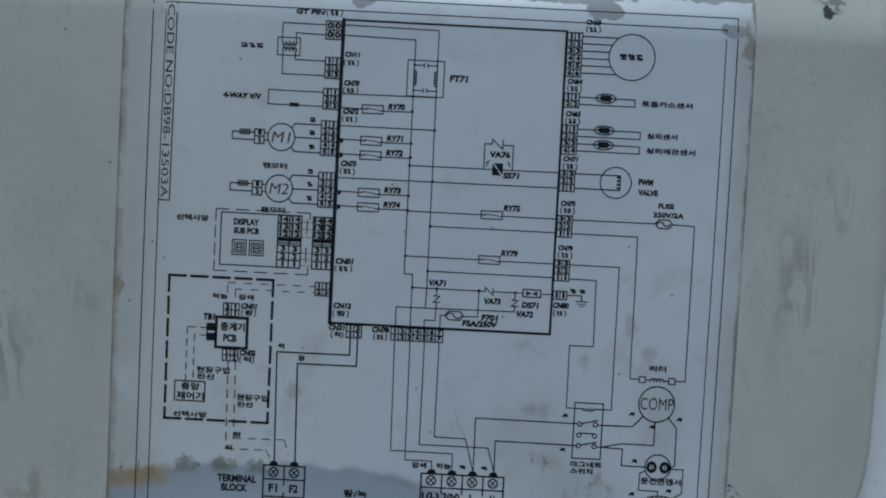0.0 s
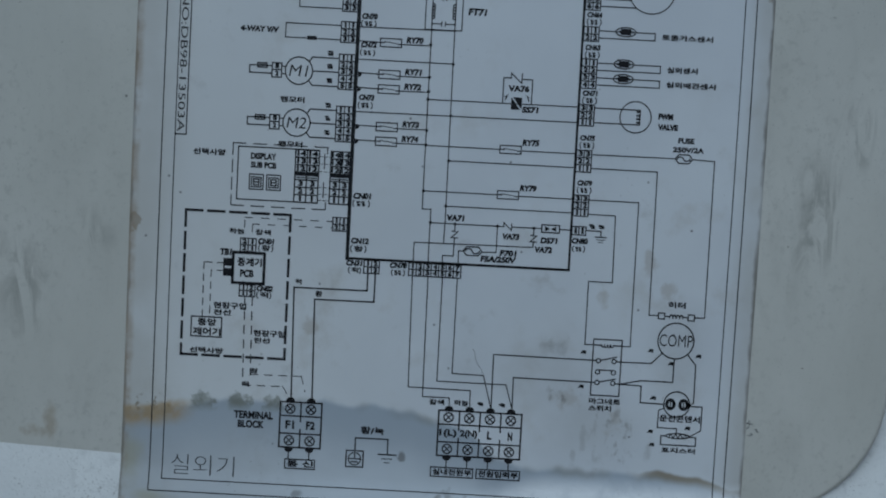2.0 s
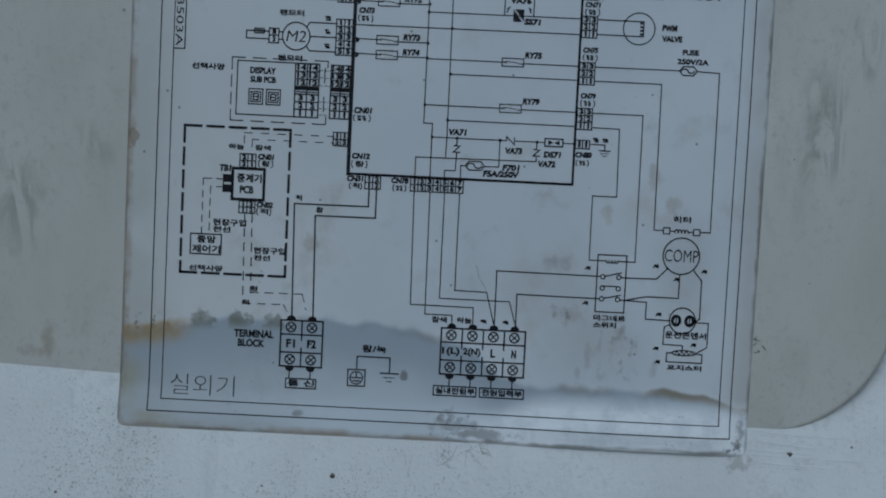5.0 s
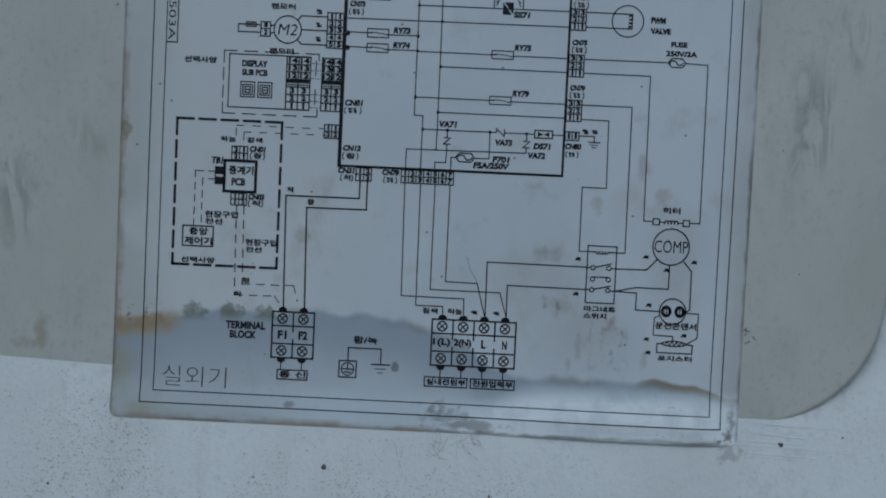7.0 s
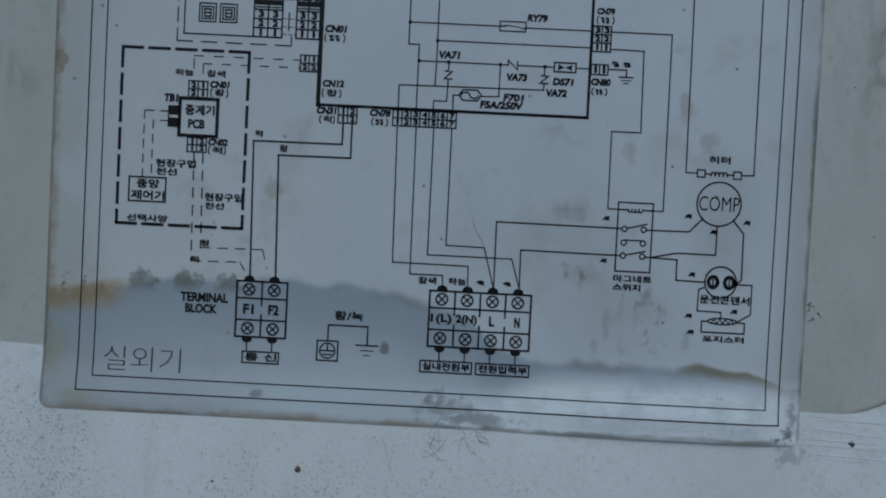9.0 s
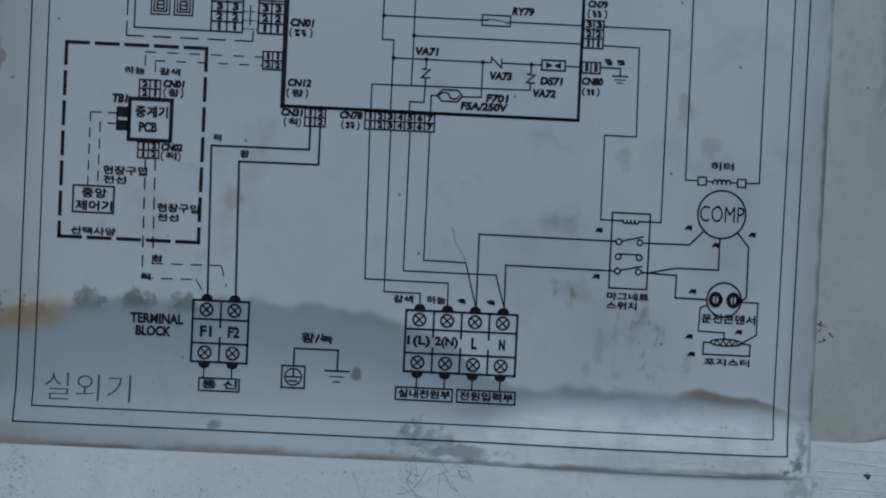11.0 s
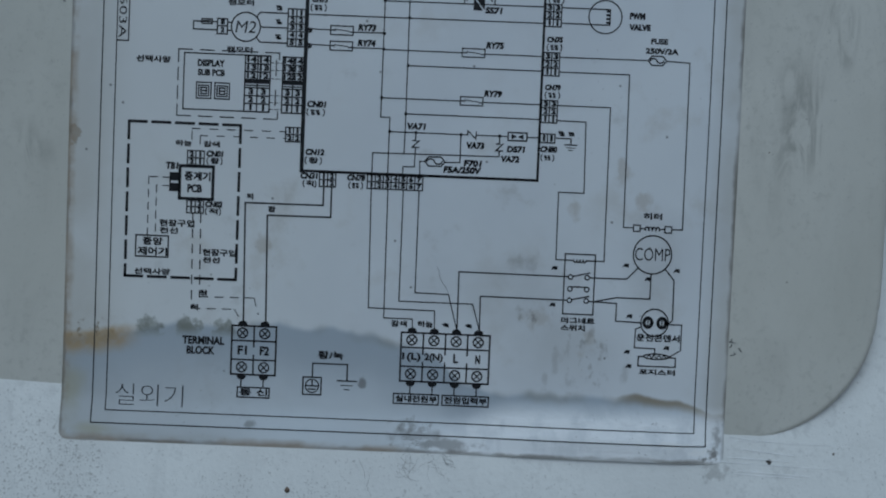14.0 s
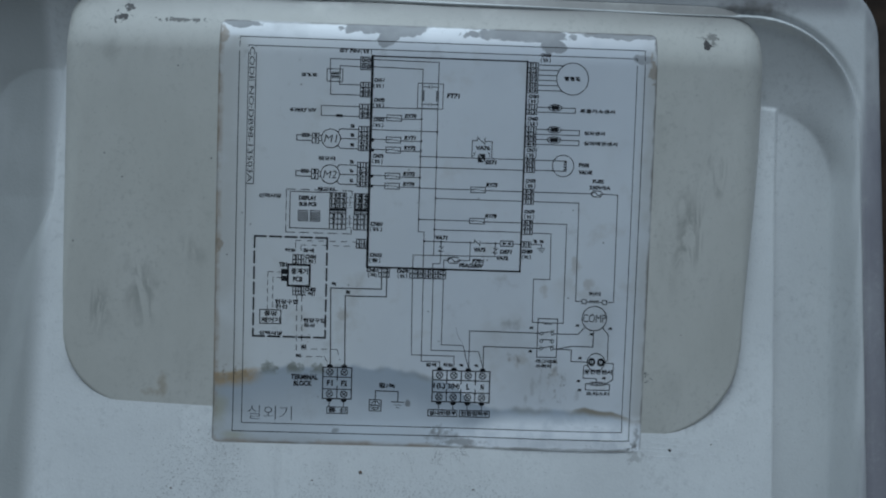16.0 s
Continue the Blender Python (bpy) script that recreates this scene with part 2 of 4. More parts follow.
    base = p.mix(p.math("MULTIPLY", drip, 0.28), base, (0.22, 0.21, 0.20))
    # sheen on the lower foot, painted in as a paler tone
    pale_sheen = p.math("MULTIPLY", p.ramp(depth, 0.007, 0.020), p.math("MULTIPLY", p.ramp(p.x, -0.032, 0.008), p.ramp(p.noise(45, 3, 0.5, (0.5, 1.0, 1.0)), 0.25, 0.6, 0.35, 0.7)))
    base = p.mix(pale_sheen, base, (0.70, 0.75, 0.80))
    # the bright highlight along the foot's right, painted in near white
    foot_shine = p.math("MULTIPLY", p.ramp(p.math("ADD", p.z, p.ramp(p.x, 0.030, 0.055, 0.006, 0.0)), -0.0520, -0.0585), p.ramp(p.x, 0.020, 0.050))
    foot_shine = p.math("MULTIPLY", foot_shine, p.ramp(p.noise(170, 5, 0.65, (0.8, 1.0, 0.5)), 0.36, 0.56, 0.70, 1.0))
    base = p.mix(foot_shine, base, (0.88, 0.90, 0.93))
    dull = p.math("MULTIPLY", p.blob(20, -62, 9, 5, 1.0, 0.4, 80), 0.35)
    base = p.mix(dull, base, (0.62, 0.64, 0.66))
    soil = p.math("MULTIPLY", p.many(p.blob(70, -42, 9, 13, 1.0, 0.3, 60), p.blob(30, -62, 9, 4, 1.0, 0.3, 80), p.blob(57, -33, 6, 6, 1.0, 0.3, 80)),
                  p.ramp(p.noise(330, 5, 0.66, (1.0, 1.0, 0.6)), 0.52, 0.66))
    base = p.mix(p.math("MULTIPLY", soil, 0.6), base, (0.17, 0.155, 0.14))
    # glints by the right corner, painted in as white dabs
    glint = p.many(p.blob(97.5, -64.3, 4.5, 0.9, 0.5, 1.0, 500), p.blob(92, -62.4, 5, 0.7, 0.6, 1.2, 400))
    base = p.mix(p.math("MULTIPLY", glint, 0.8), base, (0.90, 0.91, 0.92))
    # top: the printed film is torn off in scallops, bare silvered backing shows
    band = p.math("MULTIPLY", p.ramp(p.z, 0.0820, 0.0845), p.ramp(p.noise(60, 3), 0.25, 0.5))
    # light caught by the rolled-back top, painted in as a whiter band
    base = p.mix(p.math("MULTIPLY", band, 0.8), base, (0.80, 0.81, 0.82))
    torn = p.many(p.blob(4, 88, 15, 3.0, 0.12, 0.45, 160), p.blob(5, 84.5, 4.2, 4.0, 0.12, 0.4, 160), p.blob(55, 87.5, 21, 3.2, 0.12, 0.45, 160), p.blob(66, 83.5, 4.5, 3.6, 0.12, 0.4, 160),
                  p.blob(92, 88.6, 17, 1.7, 0.15, 0.5, 200), p.blob(-48, 87.9, 8, 1.7, 0.15, 0.5, 200), p.blob(99, 79.5, 4.5, 2.2, 0.3, 0.5, 200))
    base = p.mix(p.math("MULTIPLY", torn, 0.85), base, p.mix(p.ramp(p.noise(90, 3), 0.35, 0.65), (0.25, 0.255, 0.26), (0.36, 0.365, 0.37)))
    side = p.many(p.blob(-54.5, 7, 1.6, 2.6, 0.25, 0.6, 400), p.blob(103.5, 76, 1.6, 5, 0.4, 0.8, 300), p.blob(-54.5, 83, 1.8, 4, 0.5, 0.8, 300))
    base = p.mix(p.math("MULTIPLY", side, 0.75), base, (0.30, 0.25, 0.19))
    ragged = p.math("MULTIPLY", p.math("SUBTRACT", p.noise(180, 4), 0.5), 0.0022)
    ex, ez = p.math("ADD", p.x, ragged), p.math("ADD", p.z, ragged)
    rim = p.many(p.ramp(ex, -0.0550, -0.0558), p.ramp(ex, 0.1036, 0.1046), p.ramp(ez, -0.0656, -0.0666), p.ramp(ez, 0.0884, 0.0892))
    rim = p.math("MULTIPLY", rim, p.ramp(p.noise(55, 3), 0.30, 0.62, 0.35, 1.0))
    base = p.mix(p.math("MULTIPLY", rim, 0.78), base, (0.14, 0.12, 0.095))
    rusty = p.math("MULTIPLY", p.many(p.math("MULTIPLY", p.ramp(ez, -0.0645, -0.0660), p.ramp(p.x, 0.045, 0.02)), p.ramp(ex, -0.0535, -0.0550)), p.ramp(p.noise(130, 4, 0.6, (0.5, 1.0, 1.0)), 0.36, 0.62))
    base = p.mix(p.math("MULTIPLY", rusty, 0.55), base, (0.30, 0.225, 0.15))
    grit = p.math("MULTIPLY", p.ramp(p.noise(1100, 3, 0.6), 0.66, 0.70), p.many(p.blob(85, -60, 26, 9, 1.0, 0.4, 80), p.blob(72, -42, 10, 14, 1.0, 0.4, 80), p.blob(28, -62, 10, 4, 1.0, 0.3, 80), p.math("MULTIPLY", p.ramp(p.noise(24, 3), 0.5, 0.7), 0.6)))
    base = p.mix(p.math("MULTIPLY", grit, 0.6), base, (0.13, 0.125, 0.12))
    corner = p.many(p.math("MULTIPLY", p.blob(16.5, -50.6, 1.2, 1.7, 0.6, 0.4, 500), 0.75), p.math("MULTIPLY", p.blob(-10, -61.5, 1.6, 0.9, 0.8, 0.5, 500), 0.5), p.math("MULTIPLY", p.blob(31, -63, 9, 2.2, 1.0, 0.6, 300), 0.6),p.blob(102.0, -64.6, 1.7, 2.0, 0.8, 0.6, 900), p.math("MULTIPLY", p.blob(102.8, -60, 1.4, 4.5, 0.9, 0.6, 500), 0.7), p.blob(99.5, -65.6, 1.2, 0.8, 0.7, 0.7, 900), p.math("MULTIPLY", p.blob(36, -64.5, 11, 1.6, 0.8, 0.8), 0.7), p.math("MULTIPLY", p.blob(28, -62, 7, 3, 0.9, 1.1, 500), 0.5))
    base = p.mix(p.math("MULTIPLY", corner, 0.8), base, (0.12, 0.11, 0.10))
    s, c = p.spots(230, 0.10)
    base = p.mix(p.math("MULTIPLY", p.math("MULTIPLY", s, p.math("LESS_THAN", c, 0.16)), 0.7), base, (0.10, 0.10, 0.10))
    crinkle = p.math("ADD", p.math("MULTIPLY", p.noise(260, 4), p.math("ADD", p.math("MULTIPLY", damp_sheen, 0.25), 0.1)), p.math("MULTIPLY", p.noise(35, 2), 1.4))
    crinkle = p.math("ADD", crinkle, p.math("MULTIPLY", p.math("MULTIPLY", foot_shine, p.noise(420, 3, 0.5, (0.45, 1.0, 1.0), 0.8)), 1.0))
    silver = p.many(p.math("MULTIPLY", foot_shine, 0.12), p.math("MULTIPLY", p.math("MULTIPLY", band, p.math("SUBTRACT", 1.0, torn)), 0.25), p.math("MULTIPLY", damp_sheen, 0.12))
    p.put(p.b.inputs["Metallic"], silver)
    return p.finish(base, crinkle, 0.00014, p.ramp(damp_sheen, 0.0, 1.0, 0.40, 0.30))


def plain(name, colour, rough, grain=400.0, amount=0.25):
    p = Mat(name, rough)
    dark = tuple(c * (1 - amount) for c in colour)
    p.b.inputs["Specular IOR Level"].default_value = 0.25
    k = p.noise(grain, 4)
    return p.finish(p.mix(p.ramp(k, 0.3, 0.7), colour, dark), k, 0.0002)


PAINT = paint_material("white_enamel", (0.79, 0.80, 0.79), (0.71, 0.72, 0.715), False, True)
COVER = paint_material("grey_aged_enamel", (0.605, 0.595, 0.55), (0.54, 0.533, 0.485), True, False)
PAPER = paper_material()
INK = plain("black_print", (0.011, 0.011, 0.014), 0.6, 700, 0.3)
FAINT = plain("worn_print", (0.075, 0.08, 0.09), 0.5, 700, 0.3)
STEEL = plain("casing_enamel", (0.60, 0.60, 0.58), 0.45, 60)
GROUND = plain("concrete", (0.26, 0.25, 0.23), 0.9, 40)
PLANK = plain("dark_timber", (0.050, 0.032, 0.022), 0.8, 30, 0.5)


# ---- building helpers ----
def part(name, mesh, material, parent, label=""):
    """Links a mesh or bmesh as one object under its parent."""
    if isinstance(mesh, bmesh.types.BMesh):
        bm, mesh = mesh, bpy.data.meshes.new(name)
        bm.to_mesh(mesh)
        bm.free()
    if material and not mesh.materials:
        mesh.materials.append(material)
    ob = new(name, mesh)
    ob.parent = parent
    return tagged(ob, label)


def box(x0, x1, y0, y1, z0, z1, bevel=0.0):
    bm = bmesh.new()
    bmesh.ops.create_cube(bm, size=1.0)
    for v in bm.verts:
        v.co = Vector((x0 + (v.co.x + 0.5) * (x1 - x0), y0 + (v.co.y + 0.5) * (y1 - y0), z0 + (v.co.z + 0.5) * (z1 - z0)))
    if bevel:
        bmesh.ops.bevel(bm, geom=bm.edges[:], offset=bevel, segments=2, affect="EDGES", profile=0.5)
    return bm


def rounded(x, z, x0, x1, z0, z1, tr, br, tl, bl):
    """Signed distance to a box with a radius of its own at each corner (arrays, mm)."""
    cx, cz, hx, hz = (x0 + x1) / 2, (z0 + z1) / 2, (x1 - x0) / 2, (z1 - z0) / 2
    px, pz = x - cx, z - cz
    r = np.where(px > 0, np.where(pz > 0, tr, br), np.where(pz > 0, tl, bl))
    qx, qz = np.abs(px) - hx + r, np.abs(pz) - hz + r
    return np.minimum(np.maximum(qx, qz), 0) + np.hypot(np.maximum(qx, 0), np.maximum(qz, 0)) - r


def step(v, lo, hi):
    t = np.clip((v - lo) / (hi - lo), 0, 1)
    return t * t * (3 - 2 * t)


LEAN = 0.105                     # the lower sheet leans out towards its foot


def sheet_plane(x, z):
    return LEAN * (z + 57.3 + 0.037 * (x - 27) - 0.035 * np.clip(x - 100, 0, 45))


def panel_depth(x, z):
    """Depth in mm of the pressed front panel: sloping sheet, pocket and rim."""
    s = sheet_plane(x, z)
    top = 64.6 - 0.022 * (x - 160)
    arch = rounded(x, z - top, -145, 179.6 - 0.02 * z, -420, 0, 27, 5, 21, 5)
    drop = 1.4 + 0.055 * (68 - z)
    drop = np.where(x > 20, drop, 1.1 + 0.055 * np.clip(70 - z, 0, 48))
    bend = 119.2 + 0.13 * np.clip(22 - z, 0, None) + 2.0 * step(-z, -68, -35)
    side = np.maximum(step(x, 155.2, 156.6), step(-x, bend - 2, bend - 0.4 + 9 * step(-z, -26, 10)))
    out = drop * np.where(arch < 0, side, np.maximum(side, step(arch, 0, 1.2)))
    pocket = rounded(x, z, -165, 182.8 - 0.02 * z, -420, 97.6 - 0.01 * (x - 150), 38, 5, 38, 5)
    outer = rounded(x, z, -400, 193.6 - 0.02 * z, -420, 116, 24, 5, 24, 5)
    u = np.clip(arch / np.maximum(arch - pocket, 0.01), 0, 1)
    rise = 8.6 + drop
    wall = rise * (0.75 * u + 0.25 * u ** 3)
    sheet = s + out - wall - 1.5 * np.exp(-(pocket / 0.8) ** 2) + 1.4 * np.exp(-((pocket - 2.2) / 0.9) ** 2)
    sheet = sheet + np.clip(outer, 0, 5) ** 1.5 * 6 + 2.5 * np.exp(np.minimum(outer, 0) / 1.6) * (outer <= 0) + 2.5 * (outer > 0)
    return sheet, outer


def brow(z):
    """Depth in mm by which the cover's face rolls back towards its top."""
    near = np.clip(np.asarray(z, float) - 77.0, 0, None)
    return 0.37 * (np.sqrt(near * near + 64.0) - 8.0)


def boss_depth(x, z):
    """Depth in mm of the upright boss that carries the label; it runs out into the sloping sheet at its foot."""
    hz = step(z, -25, 55)
    bottom = -59.2 - 0.037 * (x - 27) + 0.035 * np.clip(x - 100, 0, 45)
    zz = z - bottom * step(-z, -60, 40)
    boss = rounded(x, zz, -112.2 - 3.6 * hz, 141.4 + 6.6 * hz, 0.0, 113.5, 27, 36, 24, 27)
    r = 1.2 + 11.0 * hz
    d = np.clip(-boss, 0, None)
    near = np.clip(r - d, 0, None)
    face = 0.05 + 0.00016 * np.clip(z, 0, None) ** 2 + brow(z) + r - np.sqrt(np.maximum(r * r - near * near, 0))
    return face + 8.0 * np.clip(boss, 0, None), boss


def label_depth(x, z):
    """Depth in mm of the label's face: flat on the boss, bent over the crease and slack along its damp foot."""
    x, z = np.asarray(x, float), np.asarray(z, float)
    start = -38 - 15 * np.clip((x + 55) / 160, 0, 1)
    slack = -0.0007 * np.clip(start - z, 0, None) ** 2
    bulge = 0.85 * (step(-z, 50.5, 62.5) - 0.65 * step(-z, 62.0, 66.8)) * step(x, 36, 70) * step(-x, -105, -92)
    fold = -0.05 * np.logaddexp(0.0, -(sheet_plane(x, z) - 0.02) / 0.05)
    return np.minimum(slack, fold) - bulge + 0.00016 * np.clip(z, 0, None) ** 2 + brow(z)


# ---- setting ----
ground = part("ground", box(-30, 30, -30, 30, -0.2, 0.0), GROUND, None)
tagged(ground, "grey concrete ground under the outdoor unit", "ground", kind="structure")
for k in range(9):
    plank = part("backdrop", box(-0.9 + 0.3 * k, -0.604 + 0.3 * k, 0.75, 0.77, 0.0, 2.0, 0.004), PLANK, None)
    tagged(plank, "dark brown timber boarding behind the unit", "boarding", kind="structure")

# ---- the outdoor unit with its pressed front panel ----
unit = tagged(new("air_conditioner_unit"), "white enamelled outdoor unit of an air conditioner, scuffed and dirty", "air conditioner")
unit.location = (0, 0, BASE)


def relief(name, x0, x1, z0, z1, cell, depth, limit):
    """A sheet over a grid, cut off where depth()'s outline passes the limit."""
    xs, zs = np.arange(x0, x1, cell), np.arange(z0, z1, cell)
    gx, gz = np.meshgrid(xs, zs)
    y, outline = depth(gx, gz)
    nx, nz = len(xs), len(zs)
    a = (np.arange(nz - 1)[:, None] * nx + np.arange(nx - 1)[None, :]).ravel()[(outline[:-1, :-1] < limit).ravel()]
    me = bpy.data.meshes.new(name)
    me.from_pydata(np.stack([gx, y, gz], -1).reshape(-1, 3) * MM, [], np.stack([a, a + 1, a + nx + 1, a + nx], 1))
    me.polygons.foreach_set("use_smooth", np.ones(len(me.polygons), bool))
    me.update()
    return me


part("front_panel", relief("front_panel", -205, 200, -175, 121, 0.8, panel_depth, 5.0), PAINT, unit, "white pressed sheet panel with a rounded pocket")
part("cover_boss", relief("cover_boss", -120, 153, -64, 117, 0.7, boss_depth, 2.0), COVER, unit, "dull grey raised cover with rounded shoulders")
part("casing", box(-0.60, 0.186, 0.035, 0.33, -0.75, 0.105, 0.004), STEEL, unit)

# ---- the wiring diagram label ----
sticker = tagged(new("wiring_diagram_label"), "white vinyl wiring diagram sticker, stained and torn, stuck on the unit", "label")
sticker.location = (0, 0, BASE)


def label_sheet():
    """The sheet, 0.12 mm thick, with rounded corners."""
    xs, zs = np.linspace(-56.0, 104.7, 107), np.linspace(-66.8, 89.3, 105)
    gx, gz = np.meshgrid(xs, zs)
    cx, cz, r = 24.35, 11.25, 2.2
    qx, qz = np.abs(gx - cx) - (80.35 - r), np.abs(gz - cz) - (78.05 - r)
    far = np.hypot(np.maximum(qx, 0), np.maximum(qz, 0))
    pull = np.where((qx > 0) & (qz > 0) & (far > r), r / np.maximum(far, 1e-6), 1.0)
    gx = cx + np.sign(gx - cx) * (np.abs(gx - cx) - np.maximum(qx, 0) * (1 - pull) * (qz > 0))
    gz = cz + np.sign(gz - cz) * (np.abs(gz - cz) - np.maximum(qz, 0) * (1 - pull) * (qx > 0))
    front = np.stack([gx, label_depth(gx, gz), gz], -1).reshape(-1, 3)
    back = front + np.array([0, 0.12, 0])
    n, nx, nz = len(front), len(xs), len(zs)
    i = (np.arange(nz - 1)[:, None] * nx + np.arange(nx - 1)[None, :]).ravel()
    f = np.stack([i, i + 1, i + nx + 1, i + nx], 1)
    ring = [*range(nx), *range(2 * nx - 1, n, nx), *range(n - 2, n - nx - 1, -1), *range(n - 2 * nx, 0, -nx)]
    m = len(ring)
    edge = np.concatenate([front[ring], back[ring]])
    sides = [(2 * n + j, 2 * n + m + j, 2 * n + m + (j + 1) % m, 2 * n + (j + 1) % m) for j in range(m)]
    me = bpy.data.meshes.new("sheet")
    me.from_pydata(np.concatenate([front, back, edge]) * MM, [], [*f.tolist(), *(f[:, ::-1] + n).tolist(), *sides])
    me.polygons.foreach_set("use_smooth", np.r_[np.ones(2 * len(f), bool), np.zeros(len(sides), bool)])
    me.update()
    return me


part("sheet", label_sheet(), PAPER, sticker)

LIFT = 0.03                      # ink over sheet, mm


def flat(verts, faces, name):
    v = np.array(verts, float)
    co = np.stack([v[:, 0], label_depth(v[:, 0], v[:, 1]) - LIFT, v[:, 1]], 1) * MM
    me = bpy.data.meshes.new(name)
    me.from_pydata(co, [], faces)
    me.update()
    return me


class Pen:
    """Collects strokes and fills of one printed symbol."""

    def __init__(self, width=0.24):
        self.v, self.f, self.w = [], [], width * 1.14

    def line(self, *pts, w=None, closed=False):
        """One mitred strip along the points, cut every 3 mm so that it can bend with the sheet."""
        w = (w or self.w) / 2
        fine = []
        for (x0, z0), (x1, z1) in zip(pts, pts[1:] + (pts[:1] if closed else ())):
            n = max(1, int(math.hypot(x1 - x0, z1 - z0) / 3))
            fine += [(x0 + (x1 - x0) * j / n, z0 + (z1 - z0) * j / n) for j in range(n)]
        if not closed:
            fine.append(pts[-1])
        fine = [p for j, p in enumerate(fine) if j == 0 or math.dist(p, fine[j - 1]) > 1e-5]
        m, k = len(fine), len(self.v)
        for j, (x, z) in enumerate(fine):
            before = fine[j - 1] if j or closed else None
            after = fine[(j + 1) % m] if j < m - 1 or closed else None
            u = Vector((x - before[0], z - before[1])).normalized() if before else None
            v = Vector((after[0] - x, after[1] - z)).normalized() if after else None
            u, v = u or v, v or u
            t = (u + v).normalized() if (u + v).length > 0.2 else u
            s = w / max(t.dot(u), 0.35)
            e = -w if before is None else (w if after is None else 0.0)
            self.v += [(x + t.y * s + t.x * e, z - t.x * s + t.y * e), (x - t.y * s + t.x * e, z + t.x * s + t.y * e)]
        self.f += [(k + 2 * j, k + 2 * ((j + 1) % m), k + 2 * ((j + 1) % m) + 1, k + 2 * j + 1) for j in range(m if closed else m - 1)]
        return self

    def rect(self, x0, z1, x1, z0, w=None):
        return self.line((x0, z0), (x1, z0), (x1, z1), (x0, z1), w=w, closed=True)

    def arc(self, cx, cz, rx, rz=None, a0=0, a1=360, w=None, n=28):
        rz = rz or rx
        pts = [(cx + rx * math.cos(radians(a0 + (a1 - a0) * k / n)), cz + rz * math.sin(radians(a0 + (a1 - a0) * k / n))) for k in range(n + 1)]
        return self.line(*pts, w=w)

    def fill(self, *pts):
        k = len(self.v)
        self.v += pts
        self.f.append(tuple(range(k, k + len(pts))))
        return self

    def bar(self, x0, z1, x1, z0):
        return self.fill((x0, z0), (x1, z0), (x1, z1), (x0, z1))

    def dot(self, x, z, r=0.42):
        return self.fill(*[(x + r * math.cos(k * math.pi / 5), z + r * math.sin(k * math.pi / 5)) for k in range(10)])

    def put(self, name, parent=None, ink=None, label=""):
        return part(name, flat(self.v, self.f, name), ink or INK, parent or sticker, label)


def dashed(*pts, on=2.4, off=1.6, w=0.24, name="dash"):
    """A dashed line, each dash a printed piece of its own."""
    for (x0, z0), (x1, z1) in zip(pts, pts[1:]):
        length = math.hypot(x1 - x0, z1 - z0)
        d = 0.0
        while d < length:
            e = min(d + on, length)
            a, b = d / length, e / length
            Pen(w).line((x0 + (x1 - x0) * a, z0 + (z1 - z0) * a), (x0 + (x1 - x0) * b, z0 + (z1 - z0) * b)).put(name)
            d += on + off


LETTERS = {}


def glyphs(text, thin):
    """The outline mesh of a word in the built-in font, as (vertices, faces)."""
    if (text, thin) not in LETTERS:
        cu = bpy.data.curves.new("word", "FONT")
        cu.body, cu.resolution_u, cu.offset = text, 3, thin
        ob = new("word", cu)
        me = bpy.data.meshes.new_from_object(ob.evaluated_get(bpy.context.evaluated_depsgraph_get()))
        LETTERS[text, thin] = ([(v.co.x, v.co.y) for v in me.vertices], [tuple(f.vertices) for f in me.polygons])
        bpy.data.objects.remove(ob)
        bpy.data.curves.remove(cu)
        bpy.data.meshes.remove(me)
    return LETTERS[text, thin]


def word(text, x0, z0, x1, z1, parent=None, slant=0.0, turn=0, thin=0.03, ink=None, name="printed_text"):
    """Printed writing that fills the box from (x0, z0) to (x1, z1); turn=90: it reads downwards."""
    plain_shapes = any(ord(c) > 0x3000 for c in text)
    vs, fs = glyphs(text, min(thin, 0.0) if plain_shapes else thin)
    a = np.array(vs)
    a[:, 0] += slant * a[:, 1]
    lo, hi = a.min(0), a.max(0)
    u = (a - lo) / np.maximum(hi - lo, 1e-6)
    if turn:
        p = np.stack([x0 + u[:, 1] * (x1 - x0), z1 - u[:, 0] * (z1 - z0)], 1)
    else:
        p = np.stack([x0 + u[:, 0] * (x1 - x0), z0 + u[:, 1] * (z1 - z0)], 1)
    # a heavy pen: the word is struck three times, each a little aside
    n = len(p)
    d = 0.0 if thin <= 0.0 else (0.19 if plain_shapes else (0.10 if thin < 0.028 else 0.13))
    shifts = ((0, 0), (d, 0.02), (0.03, d)) if d else ((0, 0),)
    me = flat(np.concatenate([p + np.array(q) for q in shifts]), [tuple(v + n * k for v in f) for k in range(len(shifts)) for f in fs], name)
    for k in range(1, len(shifts)):
        for v in me.vertices[n * k:n * (k + 1)]:
            v.co.y -= 0.000004 * k
    return part(name, me, ink or INK, parent or sticker)


BLUR = random.Random(11)


